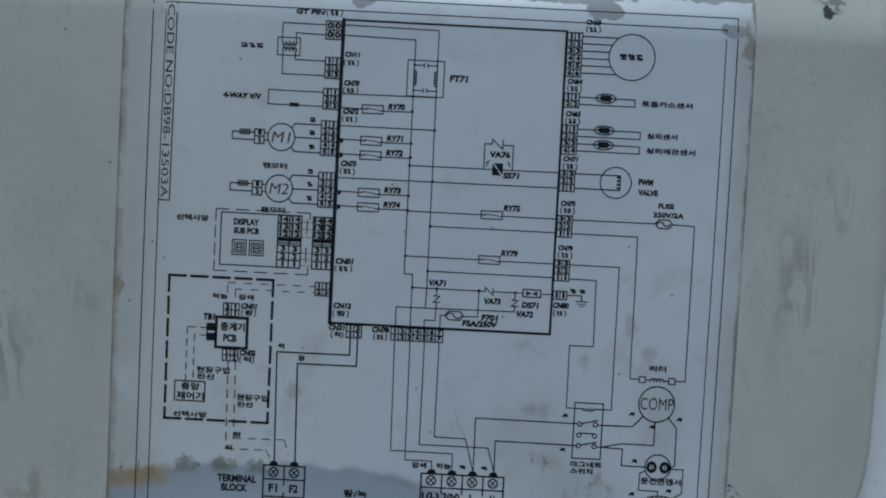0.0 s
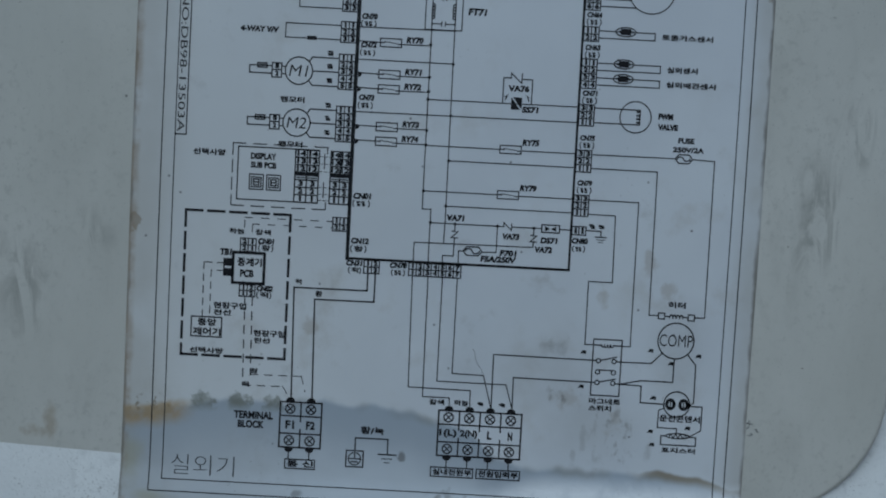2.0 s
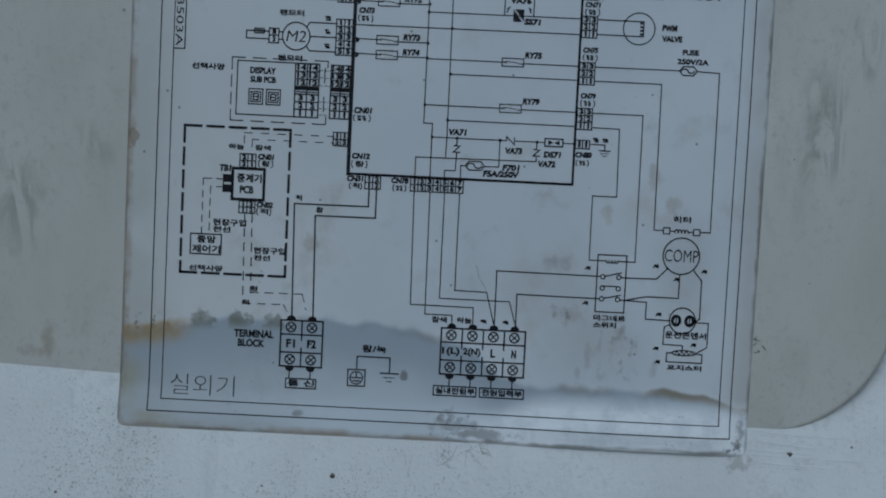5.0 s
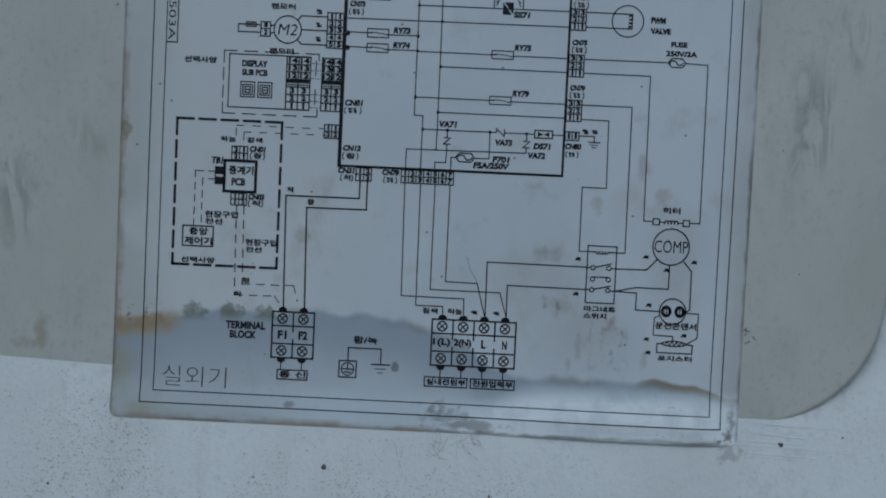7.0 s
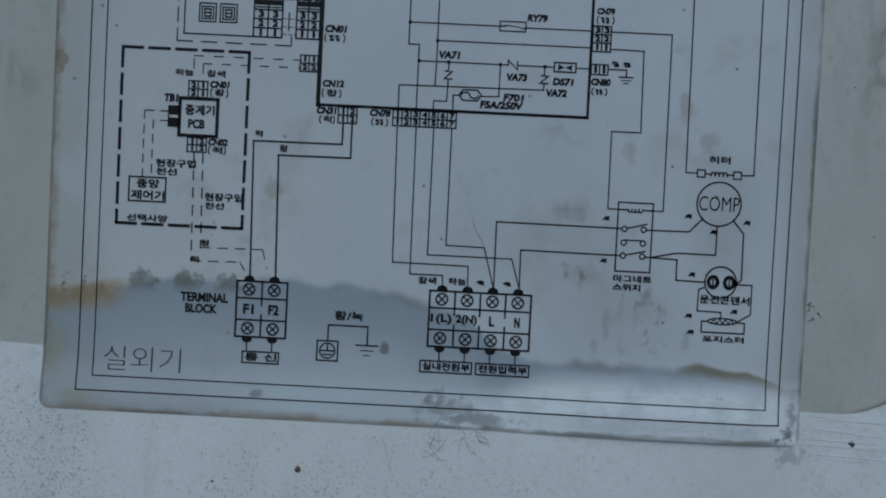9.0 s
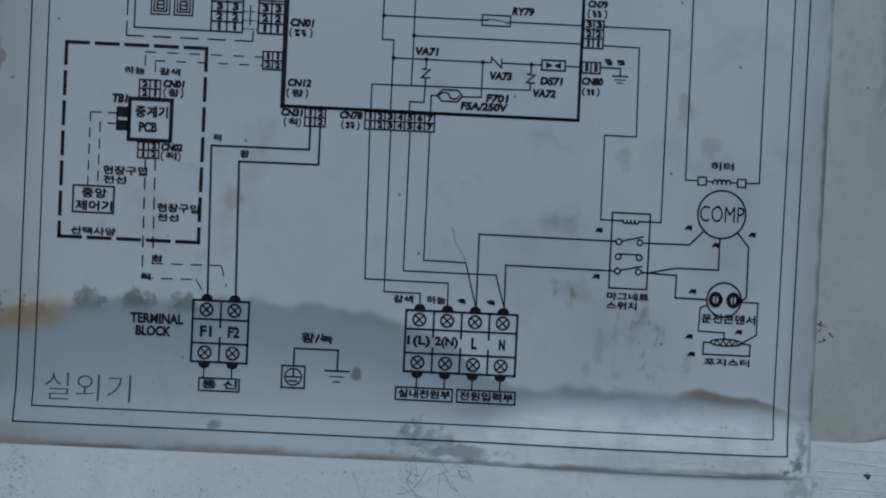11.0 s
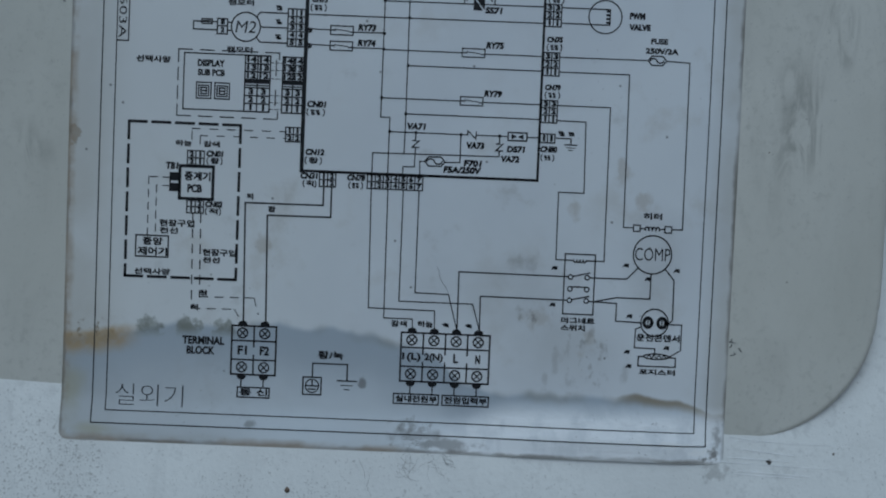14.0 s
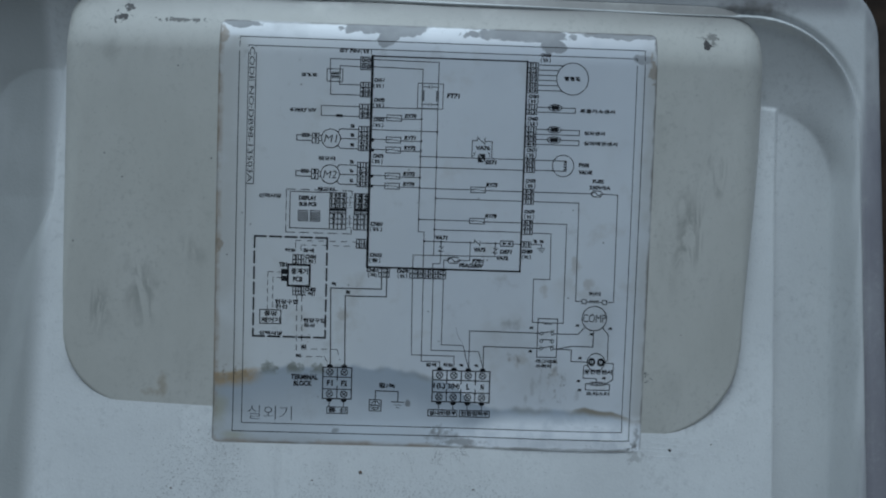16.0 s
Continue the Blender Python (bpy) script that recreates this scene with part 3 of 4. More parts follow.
def smudge(x0, z0, x1, z1, parent=None, n=3, ink=None):
    """Writing too blurred to read: short plain bars of its size."""
    p = Pen()
    step_x, h = (x1 - x0) / n, z1 - z0
    for k in range(n):
        a = x0 + k * step_x
        b = a + 0.84 * step_x
        m = z0 + BLUR.uniform(0.35, 0.6) * h
        p.bar(a, z1, b - BLUR.uniform(0, 0.3) * step_x, z1 - 0.34 * h).bar(a + BLUR.uniform(0, 0.3) * step_x, z0 + 0.34 * h, b, z0)
        c = a + BLUR.uniform(0.1, 0.6) * step_x
        p.bar(a + BLUR.uniform(0, 0.2) * step_x, m + 0.12 * h, b, m - 0.12 * h).bar(c, z1 - 0.1 * h, c + 0.22 * step_x, z0 + 0.1 * h)
    return p.put("illegible_text", parent, ink)


def bracketed(x0, z0, x1, z1, text=""):
    """A wire colour in brackets."""
    zc, h = (z0 + z1) / 2, (z1 - z0) / 2
    Pen(0.24).arc(x0, zc, 0.4, h * 1.2, 110, 250, n=8).put("bracket")
    Pen(0.24).arc(x1, zc, 0.4, h * 1.2, -70, 70, n=8).put("bracket")
    m = (x1 - x0) * 0.14
    if text:
        word(text, x0 + m, z0, x1 - m, z1)
    else:
        smudge(x0 + m, z0, x1 - m, z1, n=2)


def wire(*pts, w=0.24, dots=()):
    p = Pen(w).line(*pts)
    for d in dots:
        p.dot(*d)
    return p.put("wire_line")


def connector(x0, z1, x1, z0, rows, cols, pins=None, w=0.27, digits=True):
    """A grid of pin cells, each with its number."""
    ob = Pen(w).rect(x0, z1, x1, z0).put("connector_symbol")
    for k in range(1, rows):
        z = z1 + (z0 - z1) * k / rows
        Pen(w).line((x0, z), (x1, z)).put("divider", ob)
    for k in range(1, cols):
        x = x0 + (x1 - x0) * k / cols
        Pen(w).line((x, z0), (x, z1)).put("divider", ob)
    cw, ch = (x1 - x0) / cols, (z1 - z0) / rows
    for r in range(rows if digits else 0):
        for c in range(cols):
            text = pins(r, c) if pins else str(r + 1)
            if text:
                cx, cz = x0 + (c + 0.5) * cw, z1 - (r + 0.5) * ch
                hw, hh = min(0.42 * cw, (0.10 if text == "1" else 0.24) * ch * len(text) * 1.2), 0.35 * ch
                word(text, cx - hw, cz - hh, cx + hw, cz + hh, ob, name="pin_number")
    return ob


def relay(x0, z1, x1, z0, text, tx0=None, tz=None):
    cz = (z0 + z1) / 2
    ob = (Pen(0.25).rect(x0, z1, x1, z0).line((x0, cz), (x0 + 0.9, cz)).dot(x0 + 1.0, cz, 0.25).line((x0 + 1.1, cz + 0.25), (x1 - 1.2, cz - 0.1), w=0.2)
          .line((x1 - 0.9, cz - 0.3), (x1, cz - 0.3))).put("relay_symbol")
    tx0, tz = (tx0 if tx0 is not None else x1 + 1.2), (tz if tz is not None else cz)
    word(text, tx0, tz + 0.1, tx0 + 4.2, tz + 1.6, ob, slant=0.14)
    return ob


def screw(p, x, z, r=1.2):
    p.arc(x, z, r, w=0.36, n=20)
    k = r * 0.68
    return p.line((x - k, z - k), (x + k, z + k), w=0.32).line((x - k, z + k), (x + k, z - k), w=0.32)


# frame lines of the sheet
Pen(0.235).rect(-48.5, 82.9, 100.1, -62.6).put("border_line")
Pen(0.215).rect(-45.2, 79.7, 97.2, -59.5).put("border_line")
code = Pen(0.26).line((-42.4, 79.7), (-42.4, 29.3), (-46.9 + 1.7, 29.3), w=0.3).put("code_box")
word("CODE NO:DB98-13503A", -44.75, 29.9, -42.95, 79.0, code, turn=90, thin=0.0)
word("실외기", -43.0, -58.2, -26.6, -53.0, thin=-0.016, ink=FAINT)

# the main board
board = Pen(0.5).line((0, 77.3), (56.7, 77.3), (56.7, 0), (0, 0), w=0.5).line((0, 77.3), (0, 0), w=0.92).line((0, 0), (56.6, 0), w=0.62).line((56.65, 0), (56.65, 77.3), w=0.58).put("circuit_board_outline", label="heavy black outline of the main circuit board")

# left side connectors and loads
word("GT PIN", -12.2, 78.2, -4.9, 79.5, slant=0.14)
bracketed(-4.0, 78.2, -0.9, 79.6)
connector(-4.4, 76.8, -0.5, 72.2, 2, 2, lambda r, c: "0")
tr = Pen(0.24).rect(-16.5, 72.1, -10.8, 67.6).line((-15.4, 70.9), (-15.4, 75.8), (-4.4, 75.8)).line((-11.9, 70.9), (-11.9, 73.4), (-4.4, 73.2)).line((-15.1, 68.9), (-15.1, 62.9), (-4.2, 62.9)).line((-11.9, 68.9), (-11.9, 66.6), (-4.2, 66.6))
for k in range(4):
    tr.arc(-15.0 + 0.9 * k + 0.2, 71.0, 0.42, 0.7, 180, 360, w=0.34, n=8).arc(-15.0 + 0.9 * k + 0.2, 68.8, 0.42, 0.7, 0, 180, w=0.34, n=8)
for k in (69.6, 69.9, 70.2):
    tr.line((-15.4, k), (-11.9, k), w=0.12)
tr.put("transformer_symbol")
smudge(-25.8, 69.1, -19.9, 70.3, n=3)
connector(-4.2, 67.6, -0.4, 62.3, 3, 2)
word("CN11", 0.7, 67.9, 4.4, 69.2, slant=0.14)
bracketed(1.0, 65.9, 3.8, 67.1)
connector(-4.3, 59.7, -0.4, 54.5, 3, 2)
word("CN70", 0.8, 60.6, 4.6, 62.0, slant=0.14)
bracketed(1.1, 58.9, 4.0, 60.1)
way = Pen(0.24).line((-4.3, 58.7), (-18.3, 58.7), (-18.3, 55.1), (-4.3, 55.1)).bar(-12.8, 55.7, -10.4, 54.7).put("valve_coil_symbol")
word("4-WAY V/V", -29.8, 56.1, -20.1, 57.5, way, slant=0.12)
connector(-4.4, 51.5, -0.4, 42.7, 5, 2)
word("CN72", 0.9, 53.5, 4.7, 54.9, slant=0.14)
bracketed(1.2, 51.6, 4.0, 52.8)
connector(-4.5, 38.4, -0.4, 29.5, 5, 2)
word("CN73", 1.0, 40.2, 4.8, 41.6, slant=0.14)
bracketed(1.3, 38.3, 4.1, 39.6)


def fan_motor(cz, text, below):
    cx = -14.5
    p = Pen(0.28).arc(cx, cz, 3.45, n=40).line((cx + 2.6, cz + 2.5), (-11.2, cz + 3.6), (-4.4, cz + 3.6)).line((cx + 3.45, cz + 0.1), (-4.4, cz + 0.1)).line((cx + 2.6, cz - 2.4), (-11.0, cz - 3.5), (-4.4, cz - 3.5))
    p.rect(-21.3, cz + 1.7, -18.9, cz - 1.9).line((-21.3, cz), (-18.9, cz))
    p.line((-21.3, cz + 0.9), (-27.0, cz + 0.9), (-27.0, cz - 1.0), (-21.3, cz - 1.0)).rect(-25.0, cz + 1.5, -22.6, cz + 0.4).line((-24.4, cz + 0.95), (-23.2, cz + 0.95), w=0.5)
    p.line((-18.9, cz + 0.9), (-17.8, cz + 0.9)).line((-18.9, cz - 1.0), (-17.8, cz - 1.0))
    ob = p.put("fan_motor_symbol")
    word(text, cx - 2.5, cz - 1.4, cx + 2.4, cz + 1.4, ob, slant=0.16, thin=-0.004)
    for k, t in ((0.95, "1"), (-0.95, "2")):
        word(t, -20.5, cz + k - 0.6, -19.7, cz + k + 0.6, ob, name="pin_number")
    word("팬모터", -18.9, cz - below - 0.7, -12.9, cz - below + 0.7, ob)
    for k in (4.2, 0.9, -2.7):
        smudge(-7.4, cz + k, -5.7, cz + k + 1.2, ob, 1)
    return ob


fan_motor(46.8, "M1", 7.4)
fan_motor(33.7, "M2", 5.6)

# display board
disp = Pen(0.26).rect(-28.9, 27.0, -8.3, 13.6).put("display_board_symbol")
for a, b, on, off in (((-30.3, 27.8), (-6.2, 27.8), 3.2, 2.0), ((-30.3, 12.0), (-6.2, 12.0), 3.2, 2.0), ((-30.3, 27.8), (-30.3, 12.0), 3.0, 1.4), ((-6.2, 27.8), (-6.2, 12.0), 1.6, 12.4)):
    dashed(a, b, on=on, off=off)
word("DISPLAY", -25.7, 23.9, -19.3, 25.5, disp, thin=0.026)
word("SUB PCB", -25.6, 21.7, -19.2, 23.2, disp, thin=0.026)
for x0 in (-25.8, -21.4):
    p = Pen(0.26).rect(x0, 20.1, x0 + 3.5, 16.3).rect(x0 + 0.55, 19.4, x0 + 2.95, 16.9)
    p.rect(x0 + 1.1, 18.9, x0 + 2.4, 17.4, w=0.34).line((x0 + 1.1, 18.15), (x0 + 2.4, 18.15), w=0.34).put("display_digit", disp)
PINS = ("14", "13", "12", "", "3", "2", "1")
for x0, x1 in ((-14.3, -8.3), (-5.3, -0.4)):
    connector(x0, 26.9, x1, 13.6, 7, 2, lambda r, c: PINS[r], w=0.3)
    Pen().bar(x0, 21.4, x1, 20.3).bar(x0 + 0.2, 20.0, x1 - 0.2, 19.7).put("cable_bundle", label="black band across the pin columns")
for z in (25.4, 23.6, 21.6, 17.6, 15.9, 14.3):
    dashed((-8.2, z), (-5.4, z), on=0.8, off=0.5, w=0.16)
for z in (24.4, 17.2):
    Pen(0.24).line((-6.9, z - 2), (-6.9, z + 1.6)).put("dashed_wire")
word("선택사양", -40.4, 24.4, -32.3, 25.9)
word("CN01", 0.8, 15.2, 5.3, 16.7, slant=0.14)
bracketed(1.2, 13.4, 4.6, 14.7)
connector(-4.1, 10.2, -0.4, 6.8, 2, 2)
word("CN12", 0.8, 3.8, 5.2, 5.2, slant=0.14)
bracketed(1.2, 1.8, 4.3, 3.2, "황")

# optional relay board in its dashed frame
for a, b in (((-41.6, 10.2), (-14.9, 10.2)), ((-41.6, -26.9), (-14.9, -26.9)), ((-41.6, 10.2), (-41.6, -26.9)), ((-14.9, 10.2), (-14.9, -26.9))):
    dashed(a, b, on=4.1, off=1.65 if a[0] == b[0] else 1.55, w=0.58, name="heavy_dash")
dashed((-26.5, 6.4), (-26.5, 9.0), (-3.9, 9.1), on=1.9, off=2.3, w=0.2)
dashed((-24.5, 5.4), (-24.5, 7.4), (-3.9, 7.5), on=1.7, off=2.3, w=0.2)
sub = Pen(0.65).rect(-29.1, 0.0, -21.1, -7.8).put("relay_board_symbol")
word("중계기", -28.0, -3.5, -21.9, -1.4, sub)
word("PCB", -27.2, -6.3, -23.8, -4.4, sub, thin=0.026)
connector(-27.4, 3.7, -23.4, 0.3, 2, 2, lambda r, c: "21"[c])
connector(-27.2, -8.2, -23.2, -11.2, 2, 2, lambda r, c: "12"[c])
word("CN01", -22.9, 2.4, -18.9, 3.8, slant=0.14)
word("CN02", -22.8, -9.7, -18.8, -8.3, slant=0.14)
for z in (0.6, -11.5):
    bracketed(-22.3, z + 0.1, -19.5, z + 1.5, "황" if z > 0 else "적")
tb = Pen(0.3).bar(-31.3, -1.9, -29.3, -3.6).bar(-31.3, -4.2, -29.3, -5.9).rect(-31.4, -1.8, -29.3, -6.0).put("terminal_symbol")
word("TB1", -32.5, -0.9, -29.6, 0.7, tb, slant=0.12)
word("하늘", -30.4, 4.7, -26.6, 6.0)
word("갈색", -23.7, 4.7, -19.9, 6.0)
dashed((-31.4, -2.9), (-36.5, -2.9), (-36.5, -16.9), on=1.7, off=1.4, w=0.22)
dashed((-31.4, -4.9), (-34.6, -4.9), (-34.6, -16.9), on=1.7, off=1.4, w=0.22)
ctl = Pen(0.3).rect(-39.2, -17.0, -31.4, -22.1).put("controller_symbol")
word("중앙", -37.6, -19.3, -32.9, -17.5, ctl)
word("제어기", -38.7, -21.8, -31.8, -19.9, ctl)
word("현장구입", -33.7, -14.7, -25.4, -13.1)
word("전선", -33.6, -16.4, -29.3, -15.0)
word("현장구입", -23.1, -21.4, -15.2, -19.8)
word("전선", -23.0, -23.1, -19.0, -21.8)
word("선택사양", -39.4, -26.4, -30.9, -25.0)
for x, zb in ((-25.7, -34.2), (-23.8, -31.4)):
    dashed((x, -11.4), (x + 0.3, zb), on=2.0, off=1.7, w=0.26)
dashed((-23.5, -31.3), (-10.3, -31.1), (-9.2, -35.0), on=2.0, off=1.7, w=0.2)
dashed((-25.3, -34.2), (-15.0, -34.0), (-13.8, -36.0), on=2.0, off=1.7, w=0.2)
word("청", -23.6, -31.0, -21.9, -29.7)
word("적", -25.6, -34.6, -23.9, -33.3)

# connectors under the board and the two terminal blocks
connector(4.4, -0.3, 8.3, -3.6, 2, 2, lambda r, c: str(c + 1))
word("CN31", -0.2, -1.9, 3.9, -0.5, slant=0.14)
bracketed(0.9, -3.7, 3.2, -2.4, "적")
connector(15.9, -0.3, 29.2, -3.6, 2, 7, lambda r, c: str(c + 1))
word("CN78", 11.0, -1.9, 15.3, -0.5, slant=0.14)
bracketed(11.9, -3.7, 14.4, -2.4)
wire((5.5, -3.6), (5.5, -8.1), (-13.2, -8.2), (-12.7, -37.0), w=0.34)
wire((7.4, -3.6), (7.4, -10.9), (-7.8, -11.0), (-7.3, -37.0), w=0.34)
word("적", -13.0, -7.4, -11.5, -6.1)
word("황", -7.7, -10.3, -6.0, -8.9)


def terminal_block(x0, n, texts, captions):
    pitch = 5.35
    x1 = x0 + n * pitch
    ob = Pen(0.38).rect(x0, -37.9, x1, -49.7).put("terminal_block_symbol")
    for z in (-41.5, -46.1):
        Pen(0.34).line((x0, z), (x1, z)).put("divider", ob)
    for k in range(1, n):
        x = x0 + k * pitch
        Pen(0.34).line((x, -37.9), (x, -42.9)).put("divider", ob)
        Pen(0.34).line((x, -45.0), (x, -49.7)).put("divider", ob)
    for k in range(n):
        x = x0 + (k + 0.48) * pitch
        for z in (-39.65, -47.9):
            screw(Pen(), x, z).put("terminal_screw", ob)
        Pen().fill((x - 1.15, -37.8), (x + 1.15, -37.8), (x + 1.0, -37.1), (x + 0.5, -36.7), (x - 0.5, -36.7), (x - 1.0, -37.1)).put("wire_lug", ob)
        Pen().fill((x - 1.15, -49.8), (x - 1.0, -50.5), (x - 0.5, -50.9), (x + 0.5, -50.9), (x + 1.0, -50.5), (x + 1.15, -49.8)).bar(x - 0.15, -50.8, x + 0.15, -52.7).put("wire_lug", ob)
        hw = 0.55 * len(texts[k])
        word(texts[k], x - hw, -44.9 - 0.1 * (len(texts[k]) > 2), x + hw, -42.8, ob, thin=0.026)
    for a, b, t in captions:
        c = Pen(0.28).rect(a, -52.8, b, -55.2).put("caption_box", ob)
        word(t, a + 0.5, -54.8, b - 0.5, -53.2, c)
    return ob


terminal_block(-15.35, 2, ("F1", "F2"), ((-13.6, -5.9, "통 신"),))
terminal_block(25.55, 4, ("1(L)", "2(N)", "L", "N"), ((24.2, 35.1, "실내전원부"), (36.0, 47.2, "전원입력부")))
word("TERMINAL", -27.3, -42.8, -17.2, -40.9, thin=0.026)
word("BLOCK", -26.2, -45.2, -19.5, -43.3, thin=0.026)
word("갈색", 22.9, -36.6, 26.6, -35.2)
word("하늘", 29.3, -36.5, 32.9, -35.1)
for x in (36.0, 41.6):
    Pen().fill((x - 0.9, -35.6), (x, -35.2), (x + 0.8, -35.4), (x + 0.9, -36.3), (x - 0.1, -36.1)).put("illegible_text")
wire((16.9, -3.6), (17.3, -32.3), (33.3, -32.4), (33.4, -37.0))
wire((20.9, -3.6), (21.1, -34.6), (28.0, -34.6), (28.1, -37.0))
wire((24.6, -3.6), (24.6, -30.4), (42.4, -30.4), (44.4, -37.0))
wire((28.4, -3.6), (28.4, -28.2), (36.5, -28.3), (38.9, -37.0))
gnd = Pen(0.3).rect(2.2, -49.7, 6.6, -53.9).line((4.4, -49.7), (4.4, -46.3), (12.8, -46.3), (12.8, -50.3)).line((10.5, -50.3), (15.1, -50.3)).line((11.4, -51.4), (14.1, -51.4), w=0.2).line((12.2, -52.4), (13.4, -52.4), w=0.2)
gnd.arc(4.4, -51.8, 1.6, w=0.3).line((4.4, -50.6), (4.4, -51.8)).line((3.0, -51.8), (5.8, -51.8)).line((3.6, -52.6), (5.2, -52.6)).put("earth_symbol")
word("황/녹", 5.6, -45.2, 11.6, -43.3)

# inside the board
wire((0, 76.0), (24.3, 75.8), (24.5, 10.7), (24.4, 5.1), dots=((24.4, 50.5), (24.5, 37.5), (24.6, 26.1), (24.5, 14.6)))
wire((0, 73.4), (18.5, 73.1), (18.5, 13.6), (20.7, 13.6), (20.7, -0.3), dots=((18.5, 55.0), (18.6, 46.9), (18.6, 43.3), (18.5, 41.3), (18.6, 33.5), (18.6, 29.8), (18.6, 18.2), (20.8, 10.2)))
ft = Pen(0.24).rect(16.8, 68.0, 26.1, 58.9).line((18.5, 66.8), (21.0, 66.8)).line((21.9, 66.8), (24.3, 66.8)).line((18.5, 60.4), (21.0, 60.4)).line((21.9, 60.4), (24.3, 60.4))
for z in (66.8, 60.4):
    ft.line((21.0, z - 0.5), (21.0, z + 0.5)).line((21.9, z - 0.5), (21.9, z + 0.5)).dot(18.5, z, 0.3).dot(24.3, z, 0.3)
for k in range(5):
    for x in (18.4, 24.4):
        ft.arc(x, 62.0 + 0.75 * k, 0.75, 0.4, -90, 90, w=0.32, n=6) if x < 20 else ft.arc(x, 62.0 + 0.75 * k, 0.75, 0.4, 90, 270, w=0.32, n=6)
ft = ft.put("line_filter_symbol")
word("FT71", 27.5, 62.9, 32.2, 64.6, ft, slant=0.14)
wire((0, 58.6), (24.6, 58.8))
wire((0, 50.5), (24.4, 50.5))
for z, t, x1 in ((55.0, "RY70", 18.4), (47.0, "RY71", 18.6), (43.3, "RY72", 18.6), (33.8, "RY73", 18.7), (30.1, "RY74", 18.6)):
    relay(5.75, z + 1.05, 11.1, z - 1.05, t)
    wire((0, z + 0.1), (5.75, z))
    wire((11.1, z - 0.3), (x1, z - 0.2))
for z in (46.9, 43.2, 33.7, 30.0):
    Pen().fill((0.5, z + 0.5), (1.5, z + 0.3), (1.3, z - 0.6), (0.5, z - 0.9)).put("joint_mark")
wire((0, 37.3), (56.6, 37.5))
wire((18.5, 41.3), (56.6, 41.4))
for za, zb, t in ((29.7, 26.1, "RY75"), (18.2, 14.6, "RY79")):
    relay(37.4, za + 1.05, 42.8, za - 0.95, t, 43.0, za + 1.1)
    wire((18.6, za), (37.4, za))
    wire((42.8, za - 0.1), (56.6, za - 0.1))
    wire((24.6, zb), (56.6, zb))
va = Pen(0.26).line((37.4, 41.4), (37.4, 47.8), (39.3, 47.8), (39.3, 49.0), (42.0, 46.6), (42.0, 49.0)).line((42.0, 47.6), (44.7, 47.6), (44.7, 41.4)).line((38.0, 43.0), (38.6, 43.4), (38.0, 42.2)).line((44.0, 43.0), (43.5, 43.4), (44.0, 42.2))
va.fill((39.6, 43.0), (39.6, 39.9), (41.9, 39.9)).fill((40.0, 43.0), (42.3, 43.0), (42.3, 40.0)).put("varistor_symbol")
word("VA76", 38.7, 44.4, 43.9, 45.9, thin=0.03)
word("SS71", 42.4, 39.2, 46.5, 40.7, slant=0.12)
wire((20.7, 10.2), (39.5, 10.2), (39.5, 11.2), (41.5, 9.3), (41.5, 11.1), (41.5, 10.2), (49.2, 10.2), dots=((27.1, 10.2), (37.9, 10.2), (47.2, 10.2)))
wire((53.7, 10.2), (56.6, 10.2))
Pen(0.3).rect(49.2, 11.2, 53.7, 9.3).fill((50.0, 10.9), (51.4, 10.2), (50.0, 9.6)).fill((52.9, 10.9), (51.5, 10.2), (52.9, 9.6)).put("surge_absorber_symbol")
for x, top, end in ((27.1, 10.2, -0.0), (47.2, 10.2, 5.4)):
    Pen(0.26).line((x, top), (x, 8.4), (x - 0.8, 8.3), (x + 0.8, 8.3), (x - 0.8, 6.7), (x + 0.8, 6.7)).line((x, 6.7), (x, 5.3)).put("varistor_symbol")
wire((27.1, 5.3), (27.0, 2.0), (24.3, 2.0), (24.3, -0.3))
wire((16.9, -0.3), (16.9, 5.0), (47.2, 5.3))
wire((28.4, -0.3), (28.3, 3.4), (29.4, 3.4))
wire((34.3, 3.4), (37.9, 3.5), (37.9, 10.2))
Pen(0.28).line((30.4, 4.6), (33.4, 4.6), (34.3, 3.5), (33.4, 2.4), (30.4, 2.4), (29.5, 3.5), closed=True).arc(30.9, 3.5, 0.9, 0.6, 0, 180, n=8).arc(32.7, 3.5, 0.9, 0.6, 180, 360, n=8).put("fuse_symbol")
for t, x0, z0, x1 in (("VA71", 24.9, 10.9, 29.3), ("VA73", 39.3, 6.9, 43.5), ("DS71", 49.0, 6.4, 53.3), ("VA72", 47.7, 4.0, 52.0), ("F701", 38.8, 2.6, 43.1), ("F5A/250V", 34.0, 0.9, 43.0)):
    word(t, x0, z0, x1, z0 + 1.5, slant=0.12)

# right side connectors and loads
for z1, z0, n, t, tz, order in ((77.0, 65.9, 6, "CN60", 79.4, 1), (61.7, 58.1, 2, "CN64", 64.2, 1), (53.6, 46.2, 4, "CN63", 56.0, 1), (42.1, 36.8, 3, "CN71", 44.5, -1), (30.6, 25.1, 3, "CN75", 33.2, -1), (19.2, 13.9, 3, "CN79", 21.8, -1)):
    x0 = 56.9
    connector(x0, z1, x0 + 3.8, z0, n, 2, (lambda r, c, n=n, o=order: str(r + 1 if o > 0 else n - r)))
    dx = 4.6 if n == 6 else 0.6
    word(t, x0 + dx, tz - 0.2, x0 + dx + 3.7, tz + 1.1, slant=0.12)
    bracketed(x0 + dx + 0.5, tz - 2.0, x0 + dx + 3.2, tz - 0.7)
connector(56.9, 11.2, 60.4, 9.1, 1, 2)
word("CN80", 57.0, 6.8, 61.0, 8.2, slant=0.12)
